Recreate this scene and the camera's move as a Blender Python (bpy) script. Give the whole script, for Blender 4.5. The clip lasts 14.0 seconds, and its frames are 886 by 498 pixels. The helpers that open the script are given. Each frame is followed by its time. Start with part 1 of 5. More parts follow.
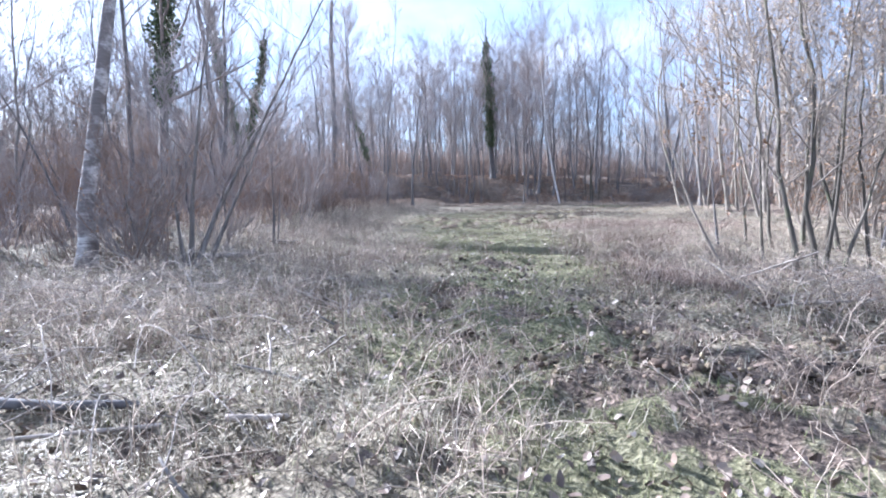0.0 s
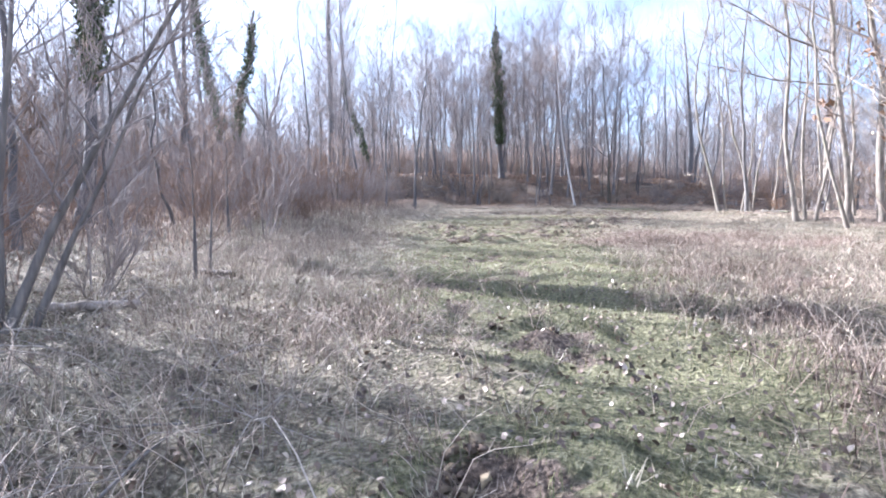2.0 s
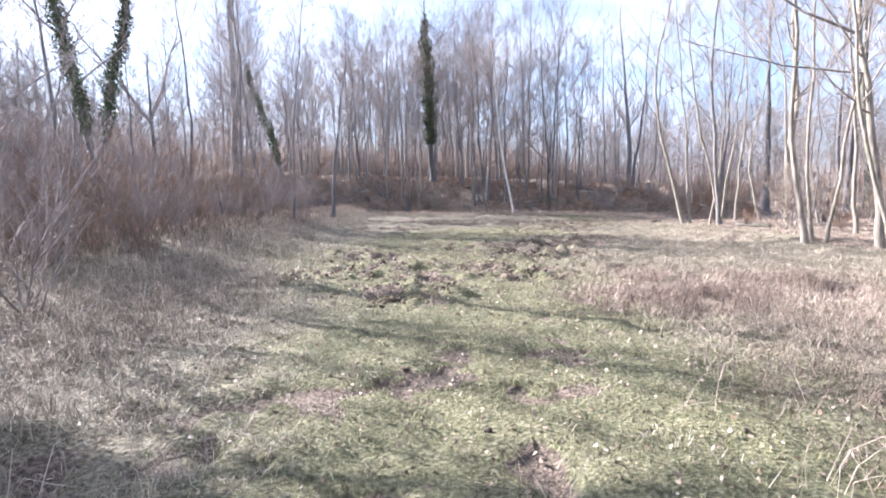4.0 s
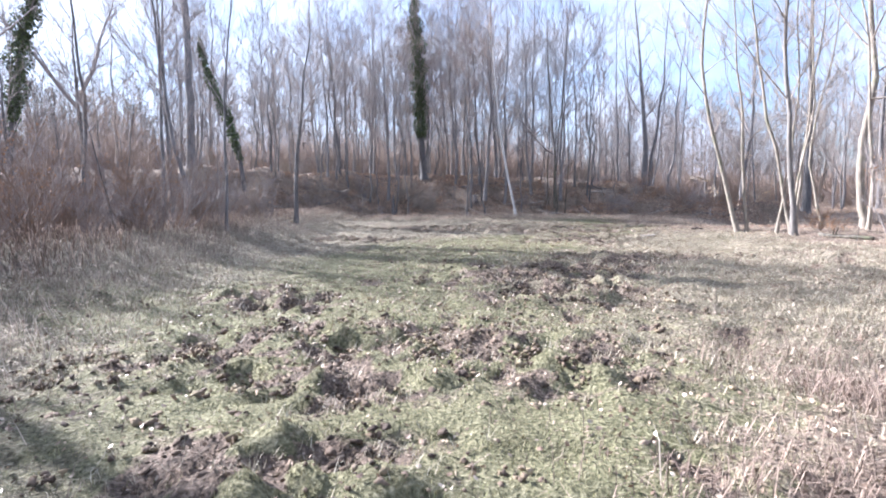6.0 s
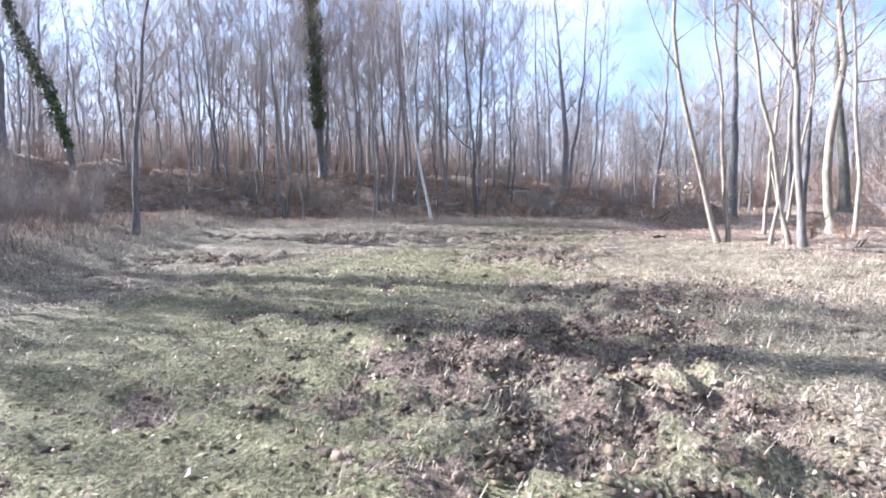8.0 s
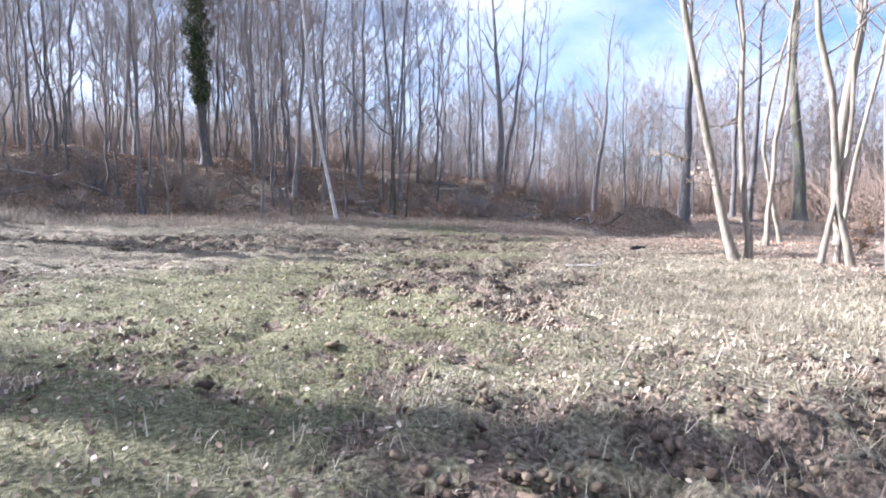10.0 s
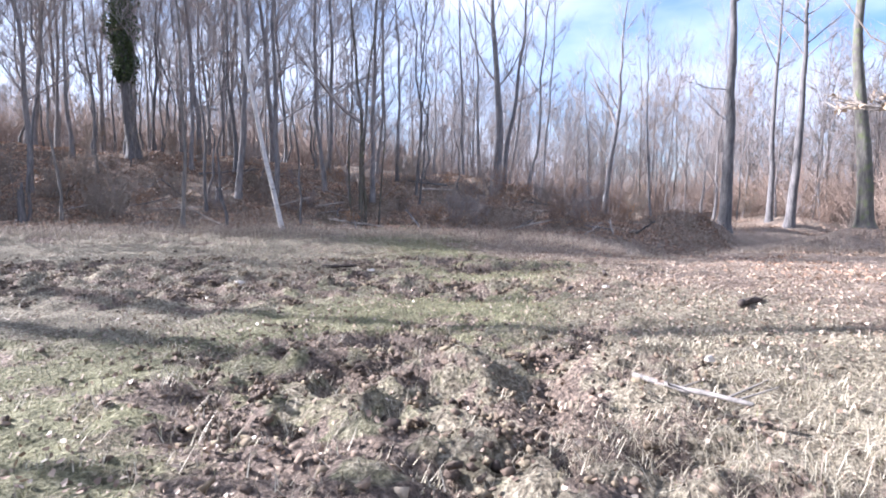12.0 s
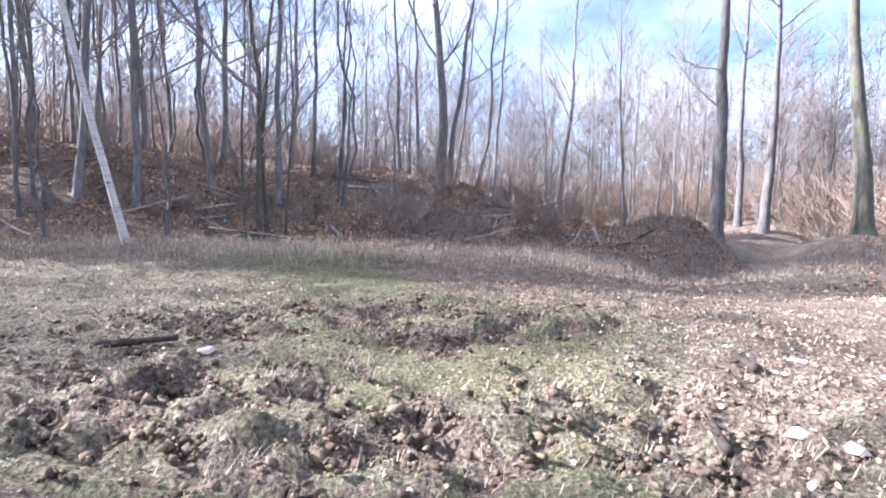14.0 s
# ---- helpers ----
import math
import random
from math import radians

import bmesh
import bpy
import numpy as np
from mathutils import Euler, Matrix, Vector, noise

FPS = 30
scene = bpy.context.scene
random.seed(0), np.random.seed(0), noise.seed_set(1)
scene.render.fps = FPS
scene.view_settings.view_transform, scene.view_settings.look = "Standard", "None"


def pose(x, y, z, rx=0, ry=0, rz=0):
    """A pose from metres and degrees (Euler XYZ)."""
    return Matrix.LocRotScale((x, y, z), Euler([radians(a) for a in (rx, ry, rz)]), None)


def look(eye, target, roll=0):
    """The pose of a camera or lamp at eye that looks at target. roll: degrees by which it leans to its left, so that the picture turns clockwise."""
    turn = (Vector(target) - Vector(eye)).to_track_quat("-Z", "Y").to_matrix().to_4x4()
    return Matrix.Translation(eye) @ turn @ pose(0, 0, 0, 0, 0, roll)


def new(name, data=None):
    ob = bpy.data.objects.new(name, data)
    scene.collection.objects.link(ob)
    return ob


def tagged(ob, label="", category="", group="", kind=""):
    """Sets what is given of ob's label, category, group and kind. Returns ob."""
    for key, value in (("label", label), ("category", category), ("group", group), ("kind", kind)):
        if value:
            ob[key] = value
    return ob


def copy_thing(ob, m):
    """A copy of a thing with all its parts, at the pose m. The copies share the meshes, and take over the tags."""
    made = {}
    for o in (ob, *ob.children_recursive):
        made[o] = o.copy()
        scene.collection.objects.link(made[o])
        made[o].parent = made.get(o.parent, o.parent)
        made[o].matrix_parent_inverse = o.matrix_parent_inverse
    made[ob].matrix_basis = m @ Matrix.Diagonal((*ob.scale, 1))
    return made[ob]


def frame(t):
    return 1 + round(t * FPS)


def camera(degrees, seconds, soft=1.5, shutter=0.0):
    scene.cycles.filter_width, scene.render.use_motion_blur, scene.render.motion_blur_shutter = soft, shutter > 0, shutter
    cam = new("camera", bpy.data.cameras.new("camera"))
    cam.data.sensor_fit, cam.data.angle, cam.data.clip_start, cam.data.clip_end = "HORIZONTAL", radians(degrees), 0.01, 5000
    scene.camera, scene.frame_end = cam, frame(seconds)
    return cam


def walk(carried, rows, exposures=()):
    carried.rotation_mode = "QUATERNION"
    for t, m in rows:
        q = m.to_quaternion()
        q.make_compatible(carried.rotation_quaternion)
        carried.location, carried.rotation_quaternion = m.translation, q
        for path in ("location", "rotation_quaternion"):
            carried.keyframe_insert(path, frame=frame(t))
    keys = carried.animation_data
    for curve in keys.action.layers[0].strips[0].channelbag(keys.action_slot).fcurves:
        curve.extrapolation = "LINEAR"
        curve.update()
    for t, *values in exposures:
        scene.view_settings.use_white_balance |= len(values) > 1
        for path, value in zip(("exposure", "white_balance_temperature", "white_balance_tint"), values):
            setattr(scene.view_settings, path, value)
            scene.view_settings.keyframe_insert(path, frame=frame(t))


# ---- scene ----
cam = camera(78.7, 14.0, soft=1.9)
PATH = [
    (0, (0.589, 0.823, 1.255), (0.384, 2.804, 1.071), -0.7),
    (0.5, (0.489, 1.695, 1.226), (0.28, 3.676, 1.043), -0.5),
    (1, (0.367, 2.63, 1.211), (0.156, 4.611, 1.025), -0.5),
    (1.5, (0.233, 3.649, 1.306), (0.018, 5.629, 1.12), -0.5),
    (2, (0.071, 4.76, 1.41), (-0.147, 6.739, 1.223), -0.3),
    (2.5, (-0.128, 6.0, 1.537), (-0.346, 7.98, 1.349), -0.4),
    (3, (-0.283, 7.286, 1.676), (-0.437, 9.271, 1.488), -0.3),
    (3.5, (-0.393, 8.589, 1.821), (-0.348, 10.58, 1.633), -0.2),
    (6, (0.38, 15.749, 1.914), (0.43, 17.739, 1.726), -0.3),
    (6.5, (0.392, 17.148, 1.948), (0.44, 19.139, 1.758), -0.2),
    (7, (0.41, 18.521, 1.97), (0.509, 20.51, 1.781), -0.2),
    (7.5, (0.493, 19.906, 1.946), (0.731, 21.883, 1.761), -0.2),
    (8, (0.716, 21.335, 1.908), (1.108, 23.288, 1.722), -0.2),
    (8.5, (1.034, 22.724, 1.808), (1.614, 24.63, 1.625), -0.0),
    (11, (4.49, 29.721, 1.546), (5.128, 31.609, 1.374), 1.2),
    (11.5, (5.096, 31.013, 1.619), (5.727, 32.903, 1.445), 1.2),
    (12, (5.619, 32.476, 1.757), (6.252, 34.365, 1.583), 1.2),
    (12.5, (6.17, 33.916, 1.806), (6.803, 35.806, 1.633), 1.2),
    (13, (6.652, 35.43, 1.8), (7.292, 37.317, 1.632), 1.2),
    (13.5, (7.019, 36.832, 1.721), (7.714, 38.701, 1.562), 1.2),
    (14, (7.535, 37.961, 1.691), (8.393, 39.761, 1.536), 1.3),
]
walk(cam, [(t, look(eye, target, roll)) for t, eye, target, roll in PATH],
     [(0.0, 2.35, 5000, 14), (1.5, 2.6, 5050, 16), (2.2, 2.55, 5300, 16), (3.0, 2.52, 5520, 17), (6.0, 2.42, 5380, 15), (8.5, 2.42, 5270, 15), (11.0, 2.26, 5400, 16), (12.5, 2.42, 5340, 18), (14.0, 2.55, 5370, 17)])

# ---- light: a low winter sun over the wood, thin cloud in a pale blue sky ----
SUN_HEADING, SUN_HEIGHT = 60.0, 27.0  # degrees left of the walk's first heading, and above the horizon
world = bpy.data.worlds.new("winter_sky")
scene.world = world
world.use_nodes = True
wn, wl = world.node_tree.nodes, world.node_tree.links
wn.clear()
sky = wn.new("ShaderNodeTexSky")
sky.sky_type, sky.sun_disc = "NISHITA", False
sky.sun_elevation, sky.sun_rotation = radians(SUN_HEIGHT), radians(-SUN_HEADING)
sky.air_density, sky.dust_density, sky.ozone_density = 1.0, 1.2, 2.5
sky_place = wn.new("ShaderNodeTexCoord")
sky_scale = wn.new("ShaderNodeMapping")
sky_scale.inputs["Scale"].default_value = (1.6, 1.6, 4.0)
sky_noise = wn.new("ShaderNodeTexNoise")
sky_noise.inputs["Scale"].default_value, sky_noise.inputs["Detail"].default_value = 1.7, 6.0
sky_ramp = wn.new("ShaderNodeValToRGB")
sky_ramp.color_ramp.elements[0].position, sky_ramp.color_ramp.elements[1].position = 0.3, 0.62
sky_mix = wn.new("ShaderNodeMix")
sky_mix.data_type = "RGBA"
sky_mix.inputs["B"].default_value = (5.4, 5.6, 6.0, 1)
sky_back, sky_out = wn.new("ShaderNodeBackground"), wn.new("ShaderNodeOutputWorld")
sky_back.inputs["Strength"].default_value = 0.052
wl.new(sky_place.outputs["Generated"], sky_scale.inputs["Vector"])
wl.new(sky_scale.outputs["Vector"], sky_noise.inputs["Vector"])
wl.new(sky_noise.outputs["Fac"], sky_ramp.inputs["Fac"])
wl.new(sky_ramp.outputs["Color"], sky_mix.inputs["Factor"])
wl.new(sky.outputs["Color"], sky_mix.inputs["A"])
wl.new(sky_mix.outputs["Result"], sky_back.inputs["Color"])
wl.new(sky_back.outputs["Background"], sky_out.inputs["Surface"])

sun_lamp = bpy.data.lights.new("sun", "SUN")
sun_lamp.energy, sun_lamp.angle, sun_lamp.color = 5.0, radians(0.6), (1.0, 0.9, 0.78)
sun = new("sun", sun_lamp)
sun_way = Vector((-math.sin(radians(SUN_HEADING)) * math.cos(radians(SUN_HEIGHT)), math.cos(radians(SUN_HEADING)) * math.cos(radians(SUN_HEIGHT)), math.sin(radians(SUN_HEIGHT))))
sun.matrix_world = look(sun_way * 60, (0, 0, 0))


# ---- materials ----
def material(name, rough=0.8):
    m = bpy.data.materials.new(name)
    m.use_nodes = True
    n, l = m.node_tree.nodes, m.node_tree.links
    shader = n["Principled BSDF"]
    shader.inputs["Roughness"].default_value = rough
    shader.inputs["Specular IOR Level"].default_value = 0.3
    return m, n, l, shader


def noise_tex(n, l, scale, detail=4.0, stretch=(1, 1, 1), rough=0.6):
    where, squeeze, tex = n.new("ShaderNodeTexCoord"), n.new("ShaderNodeMapping"), n.new("ShaderNodeTexNoise")
    squeeze.inputs["Scale"].default_value = stretch
    tex.inputs["Scale"].default_value, tex.inputs["Detail"].default_value, tex.inputs["Roughness"].default_value = scale, detail, rough
    l.new(where.outputs["Object"], squeeze.inputs["Vector"])
    l.new(squeeze.outputs["Vector"], tex.inputs["Vector"])
    return tex.outputs["Fac"]


def ramp(n, l, source, stops):
    r = n.new("ShaderNodeValToRGB")
    while len(r.color_ramp.elements) < len(stops):
        r.color_ramp.elements.new(0.5)
    for e, (place, colour) in zip(r.color_ramp.elements, stops):
        e.position, e.color = place, (*colour, 1)
    l.new(source, r.inputs["Fac"])
    return r.outputs["Color"]


def mix(n, l, factor, a, b, blend="MIX"):
    x = n.new("ShaderNodeMix")
    x.data_type, x.blend_type = "RGBA", blend
    for socket, value in ((x.inputs["Factor"], factor), (x.inputs["A"], a), (x.inputs["B"], b)):
        if isinstance(value, (int, float)):
            socket.default_value = value
        elif isinstance(value, tuple):
            socket.default_value = (*value, 1)
        else:
            l.new(value, socket)
    return x.outputs["Result"]


def bump(n, l, shader, height, strength, distance):
    b = n.new("ShaderNodeBump")
    b.inputs["Strength"].default_value, b.inputs["Distance"].default_value = strength, distance
    l.new(height, b.inputs["Height"])
    l.new(b.outputs["Normal"], shader.inputs["Normal"])


def bark(name, dark, mid, light, moss=0.0):
    """Bark in upright fissures with blotches and, if asked, green algae."""
    m, n, l, shader = material(name, 0.85)
    grain = noise_tex(n, l, 14.0, 6.0, (1, 1, 0.18))
    blotch = noise_tex(n, l, 1.7, 3.0)
    colour = mix(n, l, blotch, ramp(n, l, grain, [(0.3, dark), (0.5, mid), (0.72, light)]), ramp(n, l, grain, [(0.35, mid), (0.7, light)]))
    if moss:
        green = ramp(n, l, noise_tex(n, l, 2.6, 5.0), [(0.5, (0, 0, 0)), (0.68, (moss, moss, moss))])
        colour = mix(n, l, green, colour, (0.11, 0.14, 0.05))
    l.new(colour, shader.inputs["Base Color"])
    bump(n, l, shader, grain, 0.6, 0.02)
    return m


def birch_bark(name, white_share):
    m, n, l, shader = material(name, 0.7)
    rings = noise_tex(n, l, 5.0, 5.0, (0.7, 0.7, 7.0))
    scars = noise_tex(n, l, 2.4, 4.0, (1, 1, 1.4))
    white = ramp(n, l, rings, [(0.3, (0.09, 0.08, 0.08)), (0.4, (0.42, 0.4, 0.39)), (0.72, (0.66, 0.64, 0.61))])
    l.new(mix(n, l, ramp(n, l, scars, [(white_share, (0, 0, 0)), (white_share + 0.12, (0.85, 0.85, 0.85))]), white, (0.1, 0.085, 0.08)), shader.inputs["Base Color"])
    bump(n, l, shader, rings, 0.4, 0.01)
    return m


def many(name, stops, rough=0.75, sheen=0.0):
    """Colour that differs from blade to blade, leaf to leaf, with a broad drift over the ground."""
    m, n, l, shader = material(name, rough)
    geo = n.new("ShaderNodeNewGeometry")
    colour = ramp(n, l, geo.outputs["Random Per Island"], stops)
    drift = ramp(n, l, noise_tex(n, l, 0.45, 3.0), [(0.3, (0.68, 0.66, 0.64)), (0.7, (1.15, 1.15, 1.15))])
    l.new(mix(n, l, 1.0, colour, drift, "MULTIPLY"), shader.inputs["Base Color"])
    if sheen:
        shader.inputs["Specular IOR Level"].default_value = sheen
    return m


BARK_GREY = bark("grey_beech_bark", (0.065, 0.06, 0.057), (0.14, 0.129, 0.119), (0.26, 0.237, 0.214))
BARK_PALE = bark("pale_hornbeam_bark", (0.07, 0.06, 0.05), (0.195, 0.168, 0.138), (0.37, 0.325, 0.27), 0.35)
# Dark bark with its tone lifted a little to stand in for veiling haze.
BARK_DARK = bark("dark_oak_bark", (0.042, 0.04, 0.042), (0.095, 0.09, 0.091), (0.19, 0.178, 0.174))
BARK_MOSS = bark("mossy_oak_bark", (0.04, 0.037, 0.034), (0.09, 0.084, 0.075), (0.165, 0.152, 0.132), 0.7)
BARK_BIRCH = birch_bark("white_birch_bark", 0.72)
# Real scars, with extra dark scarring put in for the trunk's shade.
BARK_SHADED_BIRCH = birch_bark("scarred_shaded_birch_bark", 0.4)
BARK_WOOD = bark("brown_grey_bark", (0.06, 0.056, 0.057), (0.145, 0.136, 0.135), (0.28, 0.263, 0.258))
BARK_STEM = bark("blue_grey_bark", (0.05, 0.048, 0.05), (0.122, 0.117, 0.119), (0.25, 0.24, 0.241))
BARK_MAPLE = bark("mossy_maple_bark", (0.035, 0.031, 0.026), (0.08, 0.071, 0.058), (0.17, 0.15, 0.122), 0.35)
TWIGS = bark("brown_twigs", (0.12, 0.105, 0.102), (0.23, 0.203, 0.193), (0.36, 0.32, 0.3))
FAR_TWIGS = bark("far_twigs", (0.07, 0.061, 0.058), (0.13, 0.113, 0.106), (0.21, 0.185, 0.17))
TWIGS_PALE = bark("pale_twigs", (0.11, 0.093, 0.08), (0.205, 0.174, 0.145), (0.32, 0.28, 0.235))
TWIGS_RED = bark("reddish_twigs", (0.1, 0.072, 0.058), (0.19, 0.14, 0.112), (0.3, 0.228, 0.18))
WET_WOOD = bark("dark_wet_wood", (0.018, 0.014, 0.012), (0.045, 0.035, 0.03), (0.09, 0.072, 0.062))
DEAD_WOOD = bark("weathered_dead_wood", (0.1, 0.085, 0.075), (0.26, 0.225, 0.195), (0.48, 0.43, 0.38))
IVY = many("dark_ivy_leaves", [(0.0, (0.035, 0.052, 0.024)), (0.6, (0.075, 0.11, 0.045)), (1.0, (0.14, 0.175, 0.08))], 0.55, 0.35)
LEAF_BROWN = many("withered_beech_leaves", [(0.0, (0.17, 0.095, 0.05)), (0.5, (0.3, 0.18, 0.1)), (1.0, (0.46, 0.32, 0.2))], 0.6, 0.4)
LEAF_LITTER = many("fallen_leaves", [(0.0, (0.13, 0.088, 0.065)), (0.4, (0.27, 0.19, 0.135)), (0.8, (0.41, 0.32, 0.24)), (1.0, (0.58, 0.49, 0.38))], 0.5, 0.5)
# A darker, browner mix than the other fallen leaves.
LEAF_DARK_BROWN = many("dark_brown_leaves", [(0.0, (0.05, 0.036, 0.028)), (0.5, (0.125, 0.088, 0.065)), (0.85, (0.25, 0.19, 0.145)), (1.0, (0.5, 0.42, 0.34))], 0.5, 0.5)
LEAF_ORANGE = many("rusty_beech_leaves", [(0.0, (0.2, 0.09, 0.04)), (0.5, (0.36, 0.185, 0.085)), (1.0, (0.52, 0.33, 0.18))], 0.6, 0.4)
LEAF_TAN = many("withered_maple_leaves", [(0.0, (0.25, 0.175, 0.115)), (0.5, (0.42, 0.315, 0.21)), (1.0, (0.58, 0.48, 0.35))], 0.6, 0.4)
LEAF_RUST = many("rusty_leaf_litter", [(0.0, (0.15, 0.098, 0.072)), (0.5, (0.36, 0.225, 0.15)), (0.85, (0.52, 0.37, 0.26)), (1.0, (0.6, 0.5, 0.4))], 0.6, 0.3)
GRASS_GREEN = many("green_turf", [(0.0, (0.11, 0.135, 0.052)), (0.45, (0.205, 0.225, 0.093)), (0.75, (0.33, 0.325, 0.165)), (1.0, (0.46, 0.425, 0.28))])
GRASS_OLIVE = many("yellowed_turf", [(0.0, (0.12, 0.113, 0.05)), (0.45, (0.23, 0.216, 0.1)), (0.75, (0.36, 0.326, 0.172)), (1.0, (0.5, 0.452, 0.29))])
GRASS_DRY = many("dry_straw_grass", [(0.0, (0.13, 0.108, 0.074)), (0.4, (0.27, 0.234, 0.164)), (0.8, (0.43, 0.385, 0.28)), (1.0, (0.6, 0.555, 0.435))], 0.6, 0.4)
STALKS = many("withered_stalks", [(0.0, (0.15, 0.115, 0.095)), (0.5, (0.32, 0.26, 0.205)), (0.85, (0.46, 0.385, 0.31)), (1.0, (0.62, 0.545, 0.44))])
BRACKEN = many("rusty_bracken", [(0.0, (0.13, 0.09, 0.07)), (0.5, (0.31, 0.225, 0.17)), (1.0, (0.54, 0.42, 0.32))])
BRAMBLE = many("dead_bramble", [(0.0, (0.085, 0.06, 0.05)), (0.5, (0.2, 0.148, 0.118)), (1.0, (0.42, 0.33, 0.265))])
SOD = many("overturned_sods", [(0.0, (0.05, 0.038, 0.032)), (0.5, (0.15, 0.112, 0.084)), (0.75, (0.21, 0.165, 0.115)), (1.0, (0.29, 0.24, 0.16))], 0.95)
STONE, sn, sl, ss = material("pale_limestone", 0.8)
sl.new(ramp(sn, sl, noise_tex(sn, sl, 9.0, 5.0), [(0.3, (0.3, 0.27, 0.235)), (0.7, (0.58, 0.54, 0.48))]), ss.inputs["Base Color"])
SOIL = many("dark_rooted_soil", [(0.0, (0.06, 0.046, 0.036)), (0.5, (0.18, 0.136, 0.103)), (0.85, (0.26, 0.203, 0.155)), (1.0, (0.32, 0.265, 0.195))], 0.95)
sn, sl = SOIL.node_tree.nodes, SOIL.node_tree.links
ss = sn["Principled BSDF"]
soil_grain = noise_tex(sn, sl, 22.0, 6.0)
bump(sn, sl, ss, soil_grain, 0.8, 0.03)
sn, sl = SOD.node_tree.nodes, SOD.node_tree.links
bump(sn, sl, sn["Principled BSDF"], noise_tex(sn, sl, 26.0, 6.0), 0.9, 0.03)


def ground_material():
    """Turf, straw, bare soil and leaf litter, laid by the masks that the sheet carries, ragged at their edges."""
    m, n, l, shader = material("woodland_ground", 0.95)
    fine, mid, broad = noise_tex(n, l, 30.0, 5.0), noise_tex(n, l, 6.5, 5.0), noise_tex(n, l, 1.3, 4.0)

    def mask(name):
        a, add, r = n.new("ShaderNodeAttribute"), n.new("ShaderNodeMath"), n.new("ShaderNodeMapRange")
        a.attribute_name = name
        add.operation = "ADD"
        r.inputs["From Min"].default_value, r.inputs["From Max"].default_value = 0.82, 1.12
        l.new(a.outputs["Fac"], add.inputs[0])
        l.new(mid, add.inputs[1])
        l.new(add.outputs["Value"], r.inputs["Value"])
        return r.outputs["Result"]

    turf = ramp(n, l, fine, [(0.32, (0.055, 0.057, 0.027)), (0.5, (0.152, 0.153, 0.074)), (0.7, (0.32, 0.302, 0.178))])
    straw = ramp(n, l, fine, [(0.32, (0.065, 0.053, 0.037)), (0.5, (0.2, 0.171, 0.122)), (0.7, (0.44, 0.392, 0.288))])
    litter = ramp(n, l, fine, [(0.28, (0.07, 0.052, 0.042)), (0.48, (0.205, 0.155, 0.12)), (0.7, (0.42, 0.33, 0.255))])
    soil = ramp(n, l, fine, [(0.32, (0.045, 0.034, 0.028)), (0.52, (0.165, 0.125, 0.097)), (0.72, (0.38, 0.3, 0.232))])
    colour = mix(n, l, broad, turf, mix(n, l, 0.5, turf, straw))
    colour = mix(n, l, mask("straw"), colour, straw)
    litter = mix(n, l, ramp(n, l, broad, [(0.42, (0, 0, 0)), (0.58, (1, 1, 1))]), litter, mix(n, l, 0.3, litter, straw))
    colour = mix(n, l, mask("litter"), colour, litter)
    colour = mix(n, l, mask("soil"), colour, soil)
    blotch = ramp(n, l, noise_tex(n, l, 2.6, 6.0, (1, 1, 1), 0.75), [(0.34, (0.6, 0.58, 0.56)), (0.5, (0.95, 0.95, 0.95)), (0.66, (1.2, 1.2, 1.2))])
    l.new(mix(n, l, 1.0, colour, blotch, "MULTIPLY"), shader.inputs["Base Color"])
    bump(n, l, shader, mix(n, l, 0.5, mid, fine), 1.0, 0.14)
    return m


GROUND = ground_material()


# ---- tools for building ----
rng = np.random.default_rng(11)


def smooth_mesh(name, chunks, mat, smooth=True):
    """One mesh from chunks of (vertices, faces); faces have three or four corners."""
    verts, loops, sizes, first = [], [], [], 0
    for v, f in chunks:
        v, f = np.asarray(v, float).reshape(-1, 3), np.asarray(f, int)
        verts.append(v)
        loops.append((f + first).ravel())
        sizes.append(np.full(len(f), f.shape[1]))
        first += len(v)
    verts, loops, sizes = np.concatenate(verts), np.concatenate(loops), np.concatenate(sizes)
    me = bpy.data.meshes.new(name)
    me.vertices.add(len(verts))
    me.vertices.foreach_set("co", verts.astype(np.float32).ravel())
    me.loops.add(len(loops))
    me.loops.foreach_set("vertex_index", loops.astype(np.int32))
    me.polygons.add(len(sizes))
    me.polygons.foreach_set("loop_start", np.r_[0, np.cumsum(sizes)[:-1]].astype(np.int32))
    me.polygons.foreach_set("loop_total", sizes.astype(np.int32))
    me.polygons.foreach_set("use_smooth", np.full(len(sizes), smooth))
    me.materials.append(mat)
    me.update(calc_edges=True)
    return me


def part(name, chunks, mat, parent=None, label="", smooth=True):
    ob = new(name, smooth_mesh(name, chunks, mat, smooth))
    if parent:
        ob.parent = parent
    return tagged(ob, label) if label else ob


def unit(v):
    return v / (np.linalg.norm(v, axis=-1, keepdims=True) + 1e-9)


